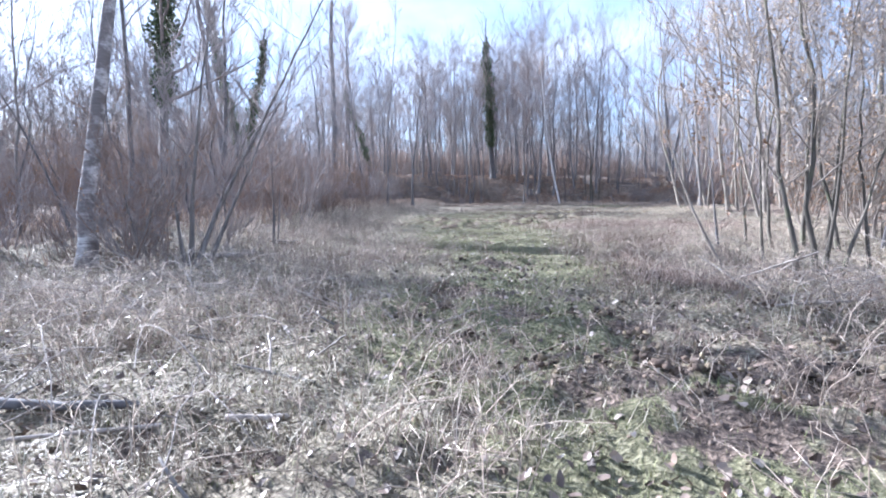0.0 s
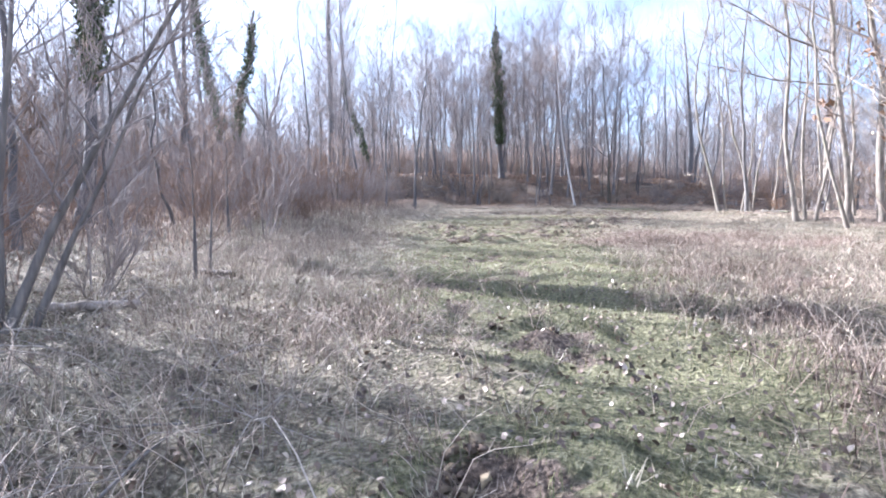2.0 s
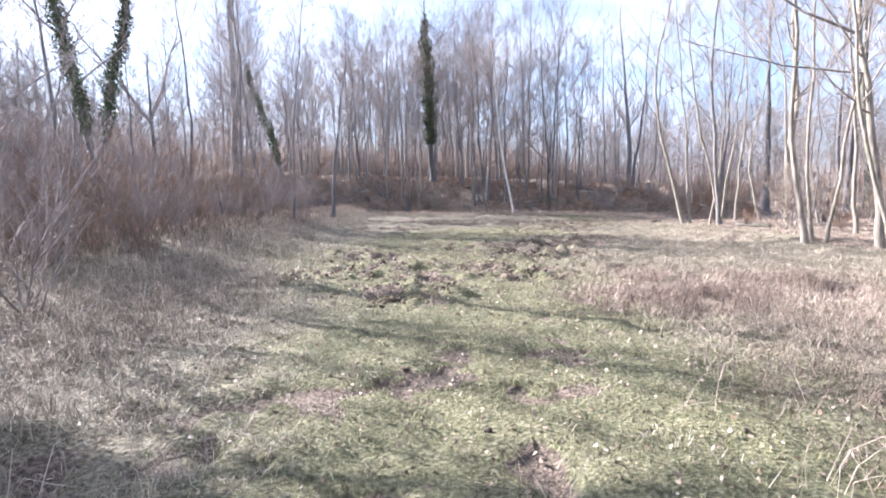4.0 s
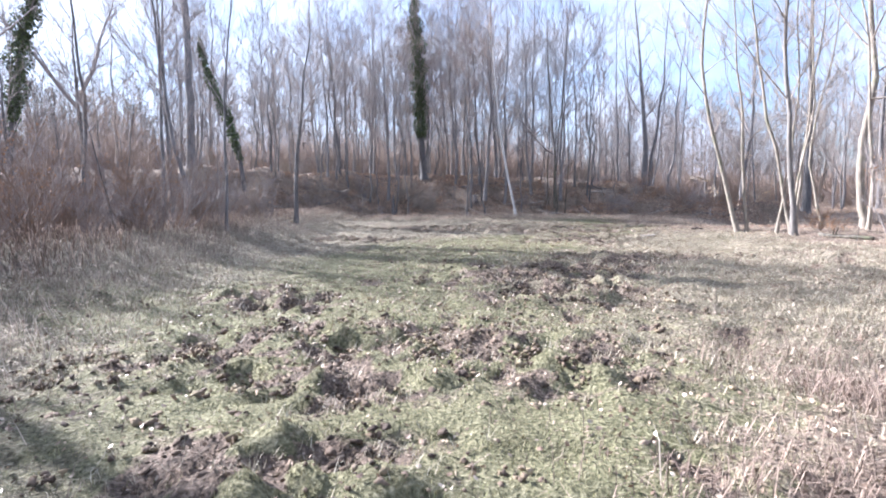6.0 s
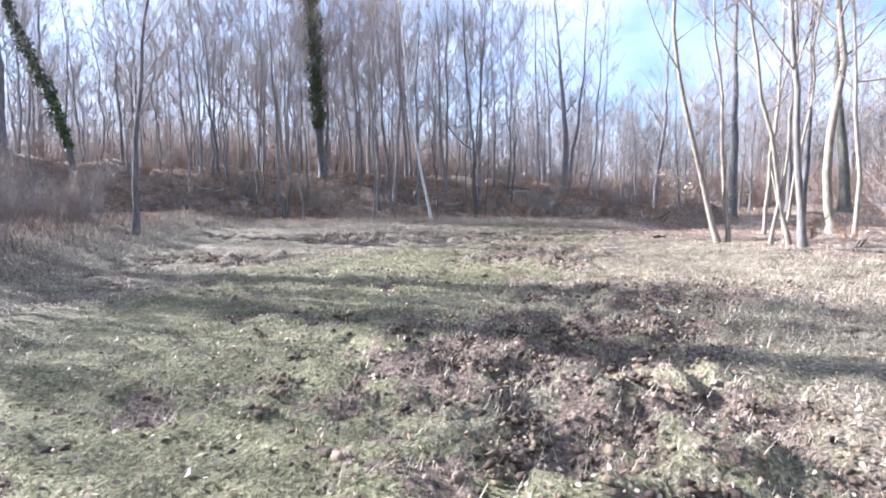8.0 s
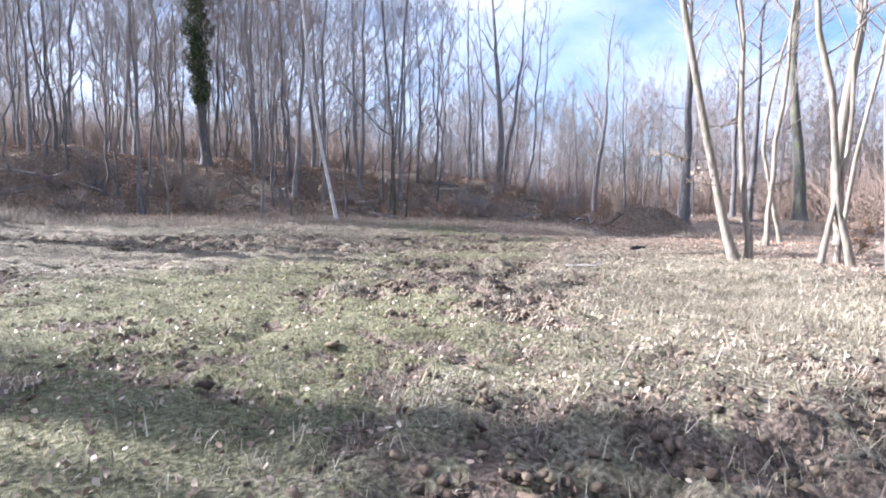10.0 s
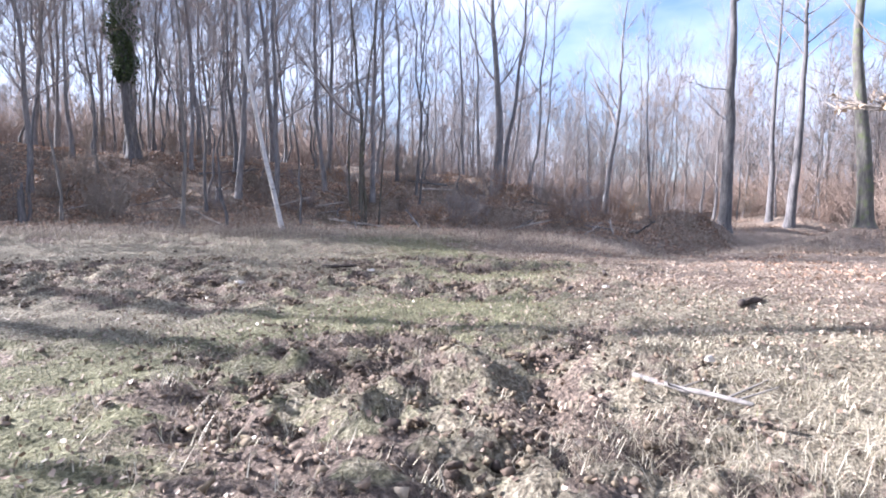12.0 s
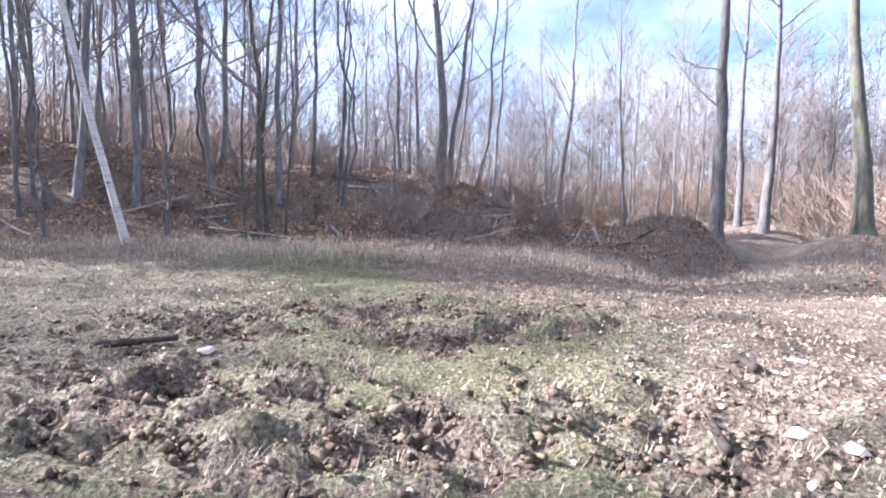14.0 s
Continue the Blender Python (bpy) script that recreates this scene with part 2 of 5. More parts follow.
def tubes(p, r, sides):
    """Tapered tubes: p of (tubes, rings, 3), r of (tubes, rings)."""
    p, r = np.asarray(p, float), np.asarray(r, float)
    k, rings = r.shape
    d = unit(p[:, -1] - p[:, 0])
    ref = np.where(np.abs(d[:, 2:3]) < 0.9, [[0, 0, 1.0]], [[1.0, 0, 0]])
    u = unit(np.cross(d, ref))
    w = np.cross(d, u)
    a = np.linspace(0, 2 * np.pi, sides, endpoint=False)
    ring = u[:, None, :] * np.cos(a)[None, :, None] + w[:, None, :] * np.sin(a)[None, :, None]
    v = p[:, :, None, :] + ring[:, None, :, :] * r[:, :, None, None]
    i = np.arange(k * rings * sides).reshape(k, rings, sides)
    j = np.roll(i, -1, axis=2)
    f = np.stack([i[:, :-1], j[:, :-1], j[:, 1:], i[:, 1:]], -1).reshape(-1, 4)
    return v.reshape(-1, 3), f


def spikes(p, r):
    """Fine twigs as slim three-sided spikes: p of (twigs, rings, 3), r of (twigs)."""
    a, b = p[:, 0], p[:, -1]
    d = unit(b - a)
    u = unit(np.cross(d, np.where(np.abs(d[:, 2:3]) < 0.9, [[0, 0, 1.0]], [[1.0, 0, 0]])))
    w = np.cross(d, u)
    k = np.broadcast_to(np.asarray(r, float).reshape(-1, 1), (len(p), 1))
    v = np.stack([a + u * k, a - 0.5 * u * k + 0.87 * w * k, a - 0.5 * u * k - 0.87 * w * k, b], 1).reshape(-1, 3)
    i = np.arange(len(p))[:, None] * 4
    return v, np.concatenate([i + [0, 1, 3], i + [1, 2, 3], i + [2, 0, 3]])


def slivers(g, p, r):
    """The finest far twigs: one thin tapering sliver each, turned at random."""
    a, b = p[:, 0], p[:, -1]
    w = unit(np.cross(b - a, g.normal(size=a.shape))) * 1.3 * r
    return np.stack([a - w, a + w, b], 1).reshape(-1, 3), np.arange(len(a) * 3).reshape(-1, 3)


def along(p, u):
    """Points at shares u along polylines p: (k, rings, 3), (k, m) to (k, m, 3)."""
    s = np.clip(u, 0, 0.9999) * (p.shape[1] - 1)
    i = s.astype(int)
    rows = np.arange(len(p))[:, None]
    t = (s - i)[..., None]
    return p[rows, i] * (1 - t) + p[rows, i + 1] * t


def sprays(g, p, r, count, length, rings, spread, up, low=0.25, curl=0.15):
    """Side shoots on branches p with radii r: count on each, turned off by spread, drawn upwards by up."""
    k = len(p)
    u = low + (1 - low) * g.random((k, count))
    start = along(p, u).reshape(-1, 3)
    way = unit(p[:, -1] - p[:, 0])[:, None, :].repeat(count, 1).reshape(-1, 3)
    side = unit(g.normal(size=way.shape))
    way = unit(way + spread * side + np.array([0, 0, up]))
    size = np.asarray(length)[:, None] * (1.15 - 0.6 * u) * g.uniform(0.55, 1.25, (k, count))
    size = size.reshape(-1, 1)
    s = np.linspace(0, 1, rings)
    bend = unit(g.normal(size=way.shape) + np.array([0, 0, 0.8])) * curl
    out = start[:, None] + size[:, None] * (way[:, None] * s[None, :, None] + bend[:, None] * (s**2)[None, :, None])
    base = (np.asarray(r)[:, None] * (1.0 - 0.75 * u)).reshape(-1)
    return out, base, size[:, 0]


def stem_line(g, h, r, lean=0.0, bow=0.0, face=0.0, wander=0.012, rings=17, sink=0.12, fine=0.12):
    """Centre line and radii of a stem from the ground to its tip."""
    z = np.r_[-sink, 0.1, 0.4, np.linspace(0.9, h, rings - 3)]
    zz = np.minimum(z, 8.0)
    slope = np.clip(lean + 16 * bow, -0.35, 0.35)
    off = lean * zz + bow * zz**2 + np.where(z > 8.0, slope * (z - 8.0) * 0.6, 0)
    drift = np.cumsum(g.normal(size=(len(z), 2)), 0) * wander * h / 3.6
    wave = 0.5 * wander * h * np.clip(z / 4.0, 0, 1)[:, None] * (np.sin(z[:, None] * g.uniform(0.4, 0.85, 2) + g.uniform(0, 6, 2)) + 0.3 * np.sin(z[:, None] * g.uniform(1.2, 2.0, 2) + g.uniform(0, 6, 2)))
    drift = drift + wave
    drift -= drift[2]
    drift[:3] = 0
    a = radians(face)
    p = np.stack([off * math.cos(a) + drift[:, 0], off * math.sin(a) + drift[:, 1], z], 1)
    rad = r * (1 - (1 - fine) * np.clip(z / h, 0, 1) ** 0.85)
    rad[0], rad[1], rad[2] = r * 1.55, r * 1.25, r * 1.06
    return p, rad


def crown(g, p, rad, limbs=14, first=0.35, reach=0.2, rise=0.9, forks=6, twigs=9, twig=0.65, fine=0.0045, flat=False):
    """Limbs, branches and twigs on a stem; (vertices, faces) chunks, and the twigs' lines."""
    h = p[-1, 2]
    pp, share = p[None], first + (0.98 - first) * (np.arange(limbs) + g.random(limbs)) / limbs
    start = along(pp, share[None])[0]
    r0 = np.interp(share, np.linspace(0, 1, len(rad)), rad)
    turn = np.arange(limbs) * 2.4 + g.normal(size=limbs) * 0.5
    climb = rise * g.uniform(0.6, 1.35, limbs)
    way = unit(np.stack([np.cos(turn), np.sin(turn), climb], 1))
    size = h * reach * (1.15 - 0.75 * share) * g.uniform(0.6, 1.3, limbs) + 0.25
    s = np.linspace(0, 1, 6)
    bend = unit(g.normal(size=way.shape) + [0, 0, 1.0])
    limb = start[:, None] + size[:, None, None] * (way[:, None] * s[None, :, None] + 0.28 * bend[:, None] * (s**2)[None, :, None])
    limb += np.cumsum(g.normal(size=limb.shape), 1) * 0.018 * size[:, None, None] * (s > 0)[None, :, None]
    limb_r = np.minimum(0.4 * r0, 0.02 * size + 0.008)
    lead = np.arange(limbs) % 5 == 1  # a few limbs climb beside the stem as leaders
    s_ = s[None, :, None]
    tall_ = (size * 1.9)[:, None, None]
    steep = unit(way * [0.55, 0.55, 0.0] + [0, 0, 1.0])[:, None]
    climb_line = start[:, None] + tall_ * (steep * s_ + 0.16 * unit(way * [1, 1, 0.0])[:, None] * np.sqrt(s_)) + np.cumsum(g.normal(size=limb.shape), 1) * 0.02 * tall_ * (s_ > 0)
    limb = np.where(lead[:, None, None], climb_line, limb)
    limb_r = np.where(lead, 0.4 * r0, limb_r)
    size = np.where(lead, 1.4 * size, size)
    limb = np.concatenate([limb, along(pp, np.linspace(0.75, 0.9999, 6)[None])])
    limb_r, size = np.r_[limb_r, max(rad[-3], 0.01)], np.r_[size, 0.25 * h * reach / 0.2]
    chunks = [tubes(limb[:-1], limb_r[:-1, None] * np.linspace(1, 0.3, 6), 5)]
    b, br, bs = sprays(g, limb, limb_r, forks, 0.6 * size, 4, 0.8, 0.4, 0.18, 0.2)
    br = np.clip(br * 0.5, fine * 1.2, None)
    chunks.append(tubes(b, br[:, None] * np.linspace(1, 0.4, 4), 3))
    t, tr, ts = sprays(g, b, br, twigs, np.clip(0.95 * bs, 0.5 * twig, 2.6 * twig), 3, 0.8, 0.35, 0.08)
    chunks.append(slivers(g, t, fine) if flat else spikes(t, fine))
    return chunks, t


def leaves(g, where, size, flat=0.0):
    """Small folded leaves at places, turned at random; flat: how nearly they lie level."""
    k = len(where)
    nrm = unit(g.normal(size=(k, 3)) * (1 - flat) + np.array([0, 0, flat * 1.2]))
    a = unit(np.cross(nrm, g.normal(size=(k, 3))))
    b = np.cross(nrm, a)
    s = np.asarray(size).reshape(-1, 1) * g.uniform(0.6, 1.2, (k, 1))
    cup = nrm * s * g.uniform(0.05, 0.3, (k, 1))
    v = np.stack([where - a * s * 0.62, where - b * s * 0.36 + cup, where + a * s * 0.62, where + b * s * 0.36 + cup], 1).reshape(-1, 3)
    i = np.arange(k)[:, None] * 4
    return v, np.concatenate([i + [0, 1, 2], i + [0, 2, 3]])


def lobed_leaves(g, where, size, flat=0.5):
    """Curled fallen leaves with an uneven seven-cornered outline."""
    k = len(where)
    nrm = unit(g.normal(size=(k, 3)) * (1 - flat) + np.array([0, 0, flat * 1.2]))
    a = unit(np.cross(nrm, g.normal(size=(k, 3))))
    b = np.cross(nrm, a)
    turn = np.linspace(0, 2 * np.pi, 7, endpoint=False)[None, :] + g.normal(size=(k, 7)) * 0.16
    r = np.asarray(size).reshape(-1, 1) * g.uniform(0.35, 0.75, (k, 7)) * g.uniform(0.6, 1.3, (k, 1))
    u, v_ = np.cos(turn) * r, np.sin(turn) * r * 0.72
    cup = (u**2 * g.normal(size=(k, 1)) + v_**2 * g.uniform(0.2, 1.6, (k, 1))) * 9
    rim = where[:, None] + a[:, None] * u[..., None] + b[:, None] * v_[..., None] + nrm[:, None] * cup[..., None]
    v = np.concatenate([where[:, None], rim], 1).reshape(-1, 3)
    i = np.arange(7)
    f = np.stack([np.zeros(7, int), i + 1, (i + 1) % 7 + 1], 1)
    return v, (np.arange(k)[:, None, None] * 8 + f[None]).reshape(-1, 3)


def blades(g, where, height, width, lean=0.5, curved=True):
    """Grass blades at places on the ground."""
    k = len(where)
    turn = g.random(k) * 2 * np.pi
    side = np.stack([np.cos(turn), np.sin(turn), 0 * turn], 1)
    fall = np.stack([-np.sin(turn), np.cos(turn), 0 * turn], 1) * np.where(g.random((k, 1)) < 0.3, -1, 1) * g.uniform(0.35, 1.25, (k, 1)) * lean
    h = np.asarray(height).reshape(-1, 1) * g.uniform(0.5, 1.3, (k, 1))
    w = side * np.asarray(width).reshape(-1, 1) * g.uniform(0.7, 1.3, (k, 1))
    up = np.array([0, 0, 1.0])
    low = where - [0, 0, 0.02]
    i = np.arange(k)[:, None]
    if not curved:
        v = np.stack([low - w, low + w, where + h * (up + fall)], 1).reshape(-1, 3)
        return v, i * 3 + [0, 1, 2]
    mid = where + h * (0.6 * up + 0.35 * fall)
    tip = where + h * ((0.95 - 0.35 * min(lean, 1.6)) * up + 1.1 * fall)
    v = np.stack([low - w, low + w, mid - 0.7 * w, mid + 0.7 * w, tip], 1).reshape(-1, 3)
    return v, np.concatenate([i * 5 + [0, 1, 2], i * 5 + [1, 3, 2], i * 5 + [2, 3, 4]])


def lumps(g, where, size, squash=0.7, rough=0.65):
    """Clods at places, the more jagged the smaller rough is."""
    q = (1 + 5**0.5) / 2
    ball = unit(np.array([(-1, q, 0), (1, q, 0), (-1, -q, 0), (1, -q, 0), (0, -1, q), (0, 1, q), (0, -1, -q), (0, 1, -q), (q, 0, -1), (q, 0, 1), (-q, 0, -1), (-q, 0, 1)], float))
    tri = np.array([(0, 11, 5), (0, 5, 1), (0, 1, 7), (0, 7, 10), (0, 10, 11), (1, 5, 9), (5, 11, 4), (11, 10, 2), (10, 7, 6), (7, 1, 8), (3, 9, 4), (3, 4, 2), (3, 2, 6), (3, 6, 8), (3, 8, 9), (4, 9, 5), (2, 4, 11), (6, 2, 10), (8, 6, 7), (9, 8, 1)])
    k = len(where)
    s = np.asarray(size).reshape(-1, 1, 1) * g.uniform(rough, 1.95 - rough, (k, 12, 1)) * np.stack([g.uniform(0.7, 1.4, k), g.uniform(0.7, 1.4, k), np.full(k, squash)], 1)[:, None]
    turn = g.random(k) * 2 * np.pi
    c, sn_ = np.cos(turn)[:, None], np.sin(turn)[:, None]
    b = ball[None] * s
    b = np.stack([b[..., 0] * c - b[..., 1] * sn_, b[..., 0] * sn_ + b[..., 1] * c, b[..., 2]], -1)
    return (where[:, None] + b).reshape(-1, 3), (np.arange(k)[:, None, None] * 12 + tri[None]).reshape(-1, 3)


# ---- the lie of the land ----
def smooth(a, b, v):
    t = np.clip((v - a) / (b - a), 0, 1)
    return t * t * (3 - 2 * t)


def bank_foot(x):
    return 53.5 - 0.055 * np.clip(-x, 0, 14) ** 2 - 0.35 * np.clip(x - 8, 0, 16)


def terrain(x, y):
    """Height of the bare ground: clearing, raised margins, the wooded bank, the hump and the sunken track."""
    x, y = np.asarray(x, float), np.asarray(y, float)
    z = np.interp(y, [-30, 0, 6, 14, 22, 28, 34, 40, 46, 52, 60, 200], [0.1, 0.12, 0.2, 0.3, 0.34, 0.46, 0.43, 0.3, 0.4, 0.6, 0.65, 2.0])
    z = z + 0.6 * smooth(-3.5, -7, x) * smooth(5, 24, y) + 0.25 * smooth(8.5, 12, x) * smooth(8, 20, y) * smooth(46, 38, y)
    rise = smooth(0, 9.5, y - bank_foot(x))
    lump = np.sin(0.55 * x + 1.3) * np.sin(0.5 * y) + 0.6 * np.sin(1.3 * x + 0.4 * y)
    z = z + rise * smooth(26.5, 13, x) * (2.75 + 0.45 * smooth(12, 4, x) * smooth(-9, -2, x) + 0.12 * lump * smooth(110, 70, y))
    z = z + 0.28 * (np.sin(0.7 * x + 0.3 * y) + np.sin(0.45 * y - 0.5 * x + 1)) * smooth(27, 34, x) * smooth(44, 52, y) * smooth(140, 90, y)
    z = z + 0.85 * np.exp(-(((x - 24.2) / 2.2) ** 2 + ((y - 52.4) / 1.2) ** 2) ** 1.3)
    z = z + 0.75 * (fbm(x, y, 0.45, 23, 3) - 0.5) * smooth(0.5, 4, y - bank_foot(x)) * smooth(90, 60, y) * smooth(26, 18, x)
    z = z - 0.55 * smooth(0.57, 0.66, fbm(x, y, 0.7, 27, 2)) * smooth(0.8, 2, y - bank_foot(x)) * smooth(9, 6, y - bank_foot(x)) * smooth(20, 16, x)
    z = z - 0.75 * np.exp(-(((y - 49.3 - 0.4 * (x - 23)) / 1.6) ** 2)) * smooth(14, 20, x)
    return z


def cell_noise(x, y, seed):
    """Smooth value noise on a unit lattice."""
    xi, yi = np.floor(x).astype(np.int64), np.floor(y).astype(np.int64)
    fx, fy = x - xi, y - yi
    fx, fy = fx * fx * (3 - 2 * fx), fy * fy * (3 - 2 * fy)

    def h(a, b):
        v = np.sin(a * 127.1 + b * 311.7 + seed * 74.7) * 43758.5453
        return v - np.floor(v)

    return (h(xi, yi) * (1 - fx) + h(xi + 1, yi) * fx) * (1 - fy) + (h(xi, yi + 1) * (1 - fx) + h(xi + 1, yi + 1) * fx) * fy


def fbm(x, y, scale, seed, octaves=4):
    total, weight = 0.0, 0.0
    for o in range(octaves):
        total = total + cell_noise(x * scale * 2**o, y * scale * 2**o, seed + o) * 0.5**o
        weight += 0.5**o
    return total / weight


def patch(x, y, cx, cy, rx, ry, turn=0.0):
    c, s = math.cos(radians(turn)), math.sin(radians(turn))
    u, v = (x - cx) * c + (y - cy) * s, (y - cy) * c - (x - cx) * s
    return np.exp(-((u / rx) ** 2 + (v / ry) ** 2) ** 1.5)


def torn(x, y):
    """Where the turf has been rooted up, with a few dark rough spots besides."""
    return np.maximum.reduce([
        patch(x, y, -0.5, 21.3, 2.4, 1.5, 10), patch(x, y, -2.0, 23.9, 1.2, 0.8, -20), patch(x, y, 2.4, 25.3, 1.9, 2.0), patch(x, y, 1.4, 21.0, 1.6, 1.0),
        patch(x, y, 3.0, 27.2, 2.6, 0.7, -12), patch(x, y, -2.2, 36.0, 1.8, 1.6), patch(x, y, 3.0, 42.4, 4.0, 1.1), patch(x, y, 2.6, 41.2, 2.6, 0.7, -15),
        # The patch at 4.9, 41 also puts a shadow strip's darkness into the soil.
        patch(x, y, 6.8, 36.4, 2.3, 1.7, -20), patch(x, y, 6.9, 34.9, 1.8, 1.5), patch(x, y, 4.3, 33.9, 1.1, 0.6), patch(x, y, 4.9, 41.0, 1.5, 1.0, -15), patch(x, y, 5.6, 32.4, 0.7, 1.1), patch(x, y, 6.2, 33.6, 0.8, 0.9), patch(x, y, 5.4, 28.6, 2.2, 1.0), patch(x, y, 1.0, 44.2, 4.0, 1.0), patch(x, y, 8.8, 44.4, 2.6, 0.8), patch(x, y, -0.6, 18.6, 1.0, 1.0), patch(x, y, 8.6, 40.9, 2.4, 0.7, -12), patch(x, y, 7.1, 41.9, 1.6, 1.3), patch(x, y, 10.9, 43.0, 1.7, 0.7, -10),
        # The spots at 1.5, 3.4 and 0.45, 9.3 are just darker, rougher ground.
        patch(x, y, 2.1, 4.6, 1.5, 1.1, 10), patch(x, y, 1.5, 3.4, 1.2, 0.5, 15), patch(x, y, 0.45, 9.3, 0.45, 0.9), patch(x, y, 0.2, 6.6, 0.5, 0.8), patch(x, y, 10.4, 40.0, 1.0, 0.8)])


def masks(x, y):
    """Shares of rooted soil, straw and leaf litter on the ground."""
    soil = torn(x, y) * smooth(0.6, 0.46, fbm(x, y, 3.1, 3, 3) + 0.06 * smooth(24.5, 22.5, y))
    soil = np.maximum(soil, 0.55 * smooth(0.56, 0.64, fbm(x, y, 2.6, 7)) * smooth(0.45, 0.6, fbm(x, y, 0.45, 17)) * smooth(1, 4, y))
    x0, y0 = x, y
    x, y = x + 3.2 * (fbm(x0, y0, 0.35, 51) - 0.5), y + 3.2 * (fbm(x0, y0, 0.35, 52) - 0.5)
    clearing = smooth(-5.5, -3.5, x) * smooth(10.5, 8.5, x) * smooth(52, 48, y)
    green = np.exp(-(((x - np.interp(y, [0, 4, 8, 12, 24, 30, 36, 39.5, 43], [1.0, 0.7, 0.7, 0.5, -0.3, 1.0, 3.6, 7.4, 10.4])) / np.interp(y, [0, 8, 13, 18, 26, 36, 40, 44], [0.9, 1.2, 2.0, 3.0, 3.8, 3.0, 2.3, 1.9])) ** 2))
    straw = np.clip((1 - green) * 1.0 + 0.25 * (fbm(x, y, 0.5, 9) - 0.5), 0, 1)
    straw = np.maximum(straw, 0.75 * torn(x0, y0) * smooth(22, 25, y0))
    bank = smooth(-1.0, 3.0, y - bank_foot(x))
    wood_right = smooth(9.5, 12.5, x - 0.05 * (y - 26)) * smooth(6, 14, y)
    wood_left = smooth(-6.5, -9.5, x)
    # The patch at 5, 18.8 is brown growth, darkened further for shade bands.
    litter = np.clip(np.maximum.reduce([0.66 * bank * (1 - 0.9 * patch(x0, y0, 24.2, 52.6, 1.9, 1.3)), wood_right * 0.8, wood_left * 0.7, 0.75 * np.exp(-(((y0 - 49.3 - 0.4 * (x0 - 23)) / 1.5) ** 2)) * smooth(15, 19, x0), patch(x, y, 12.2, 40.3, 3.2, 2.2) * 0.4, patch(x, y, 2.8, 4.6, 2.0, 2.2) * 0.4, patch(x, y, 5.0, 18.8, 2.8, 2.8) * 0.75, smooth(0, -6, y)]), 0, 1)
    return soil, straw, litter, green, clearing


def relief(x, y):
    """The ground's fine relief: tussocks, ruts and rooted hollows."""
    soil, straw, litter, green, clearing = masks(x, y)
    rough = 0.035 + 0.055 * straw * (1 - 0.6 * litter) + 0.05 * smooth(14, 6, y)
    z = rough * (fbm(x, y, 1.7, 21) - 0.5) * 2.4 + 0.02 * (fbm(x, y, 4.0, 31, 2) - 0.5) * 2
    hole = smooth(0.56, 0.7, fbm(x, y, 1.9, 45, 3)) * smooth(60, 46, y)
    pits = smooth(0.56, 0.64, fbm(x, y, 2.6, 7)) * smooth(0.45, 0.6, fbm(x, y, 0.45, 17)) * smooth(60, 46, y)
    flap = smooth(0.47, 0.54, fbm(x, y, 2.3, 63, 2))  # turned-up turf stands in steps over the hollows
    return z - 0.04 * hole - 0.06 * pits + torn(x, y) * (0.2 * (fbm(x, y, 3.1, 3, 3) - 0.5) + 0.26 * (fbm(x, y, 5.0, 13, 2) - 0.5) + 0.1 * (flap - 0.5)) * (0.55 + 0.45 * smooth(4, 10, y))


def ground_z(x, y):
    return terrain(x, y) + relief(x, y)


def axis(low, high, step, near_low, near_high, coarse, far_low, far_high, growth=1.13):
    """Grid lines: finest from low to high, no wider than coarse out to the near limits, then ever wider to the far ones."""
    lines = list(np.arange(low, high + step / 2, step))
    s, v = step, lines[-1]
    while v < far_high:
        s = s * growth if v > near_high else min(s * growth, coarse)
        v += s
        lines.append(v)
    s, v = step, lines[0]
    while v > far_low:
        s = s * growth if v < near_low else min(s * growth, coarse)
        v -= s
        lines.insert(0, v)
    return np.array(lines)


def build_ground():
    xs, ys = axis(-4.5, 13.0, 0.095, -16, 30, 0.27, -700, 700), axis(2.0, 46.0, 0.095, -2, 64, 0.2, -500, 900)
    gx, gy = np.meshgrid(xs, ys)
    gz = ground_z(gx, gy)
    i = np.arange(gx.size).reshape(gx.shape)
    quads = np.stack([i[:-1, :-1], i[:-1, 1:], i[1:, 1:], i[1:, :-1]], -1).reshape(-1, 4)
    ob = part("ground", [(np.stack([gx, gy, gz], -1).reshape(-1, 3), quads)], GROUND)
    soil, straw, litter, green, clearing = masks(gx, gy)
    for name, values in (("soil", np.clip(1.35 * soil, 0, 1)), ("straw", straw * 0.8), ("litter", litter)):
        a = ob.data.attributes.new(name, "FLOAT", "POINT")
        a.data.foreach_set("value", values.astype(np.float32).ravel())
    tagged(ob, "uneven winter clearing floor of turf, straw, rooted soil and leaf litter", "ground", kind="structure")


build_ground()


# ---- trees ----
stems_at = []


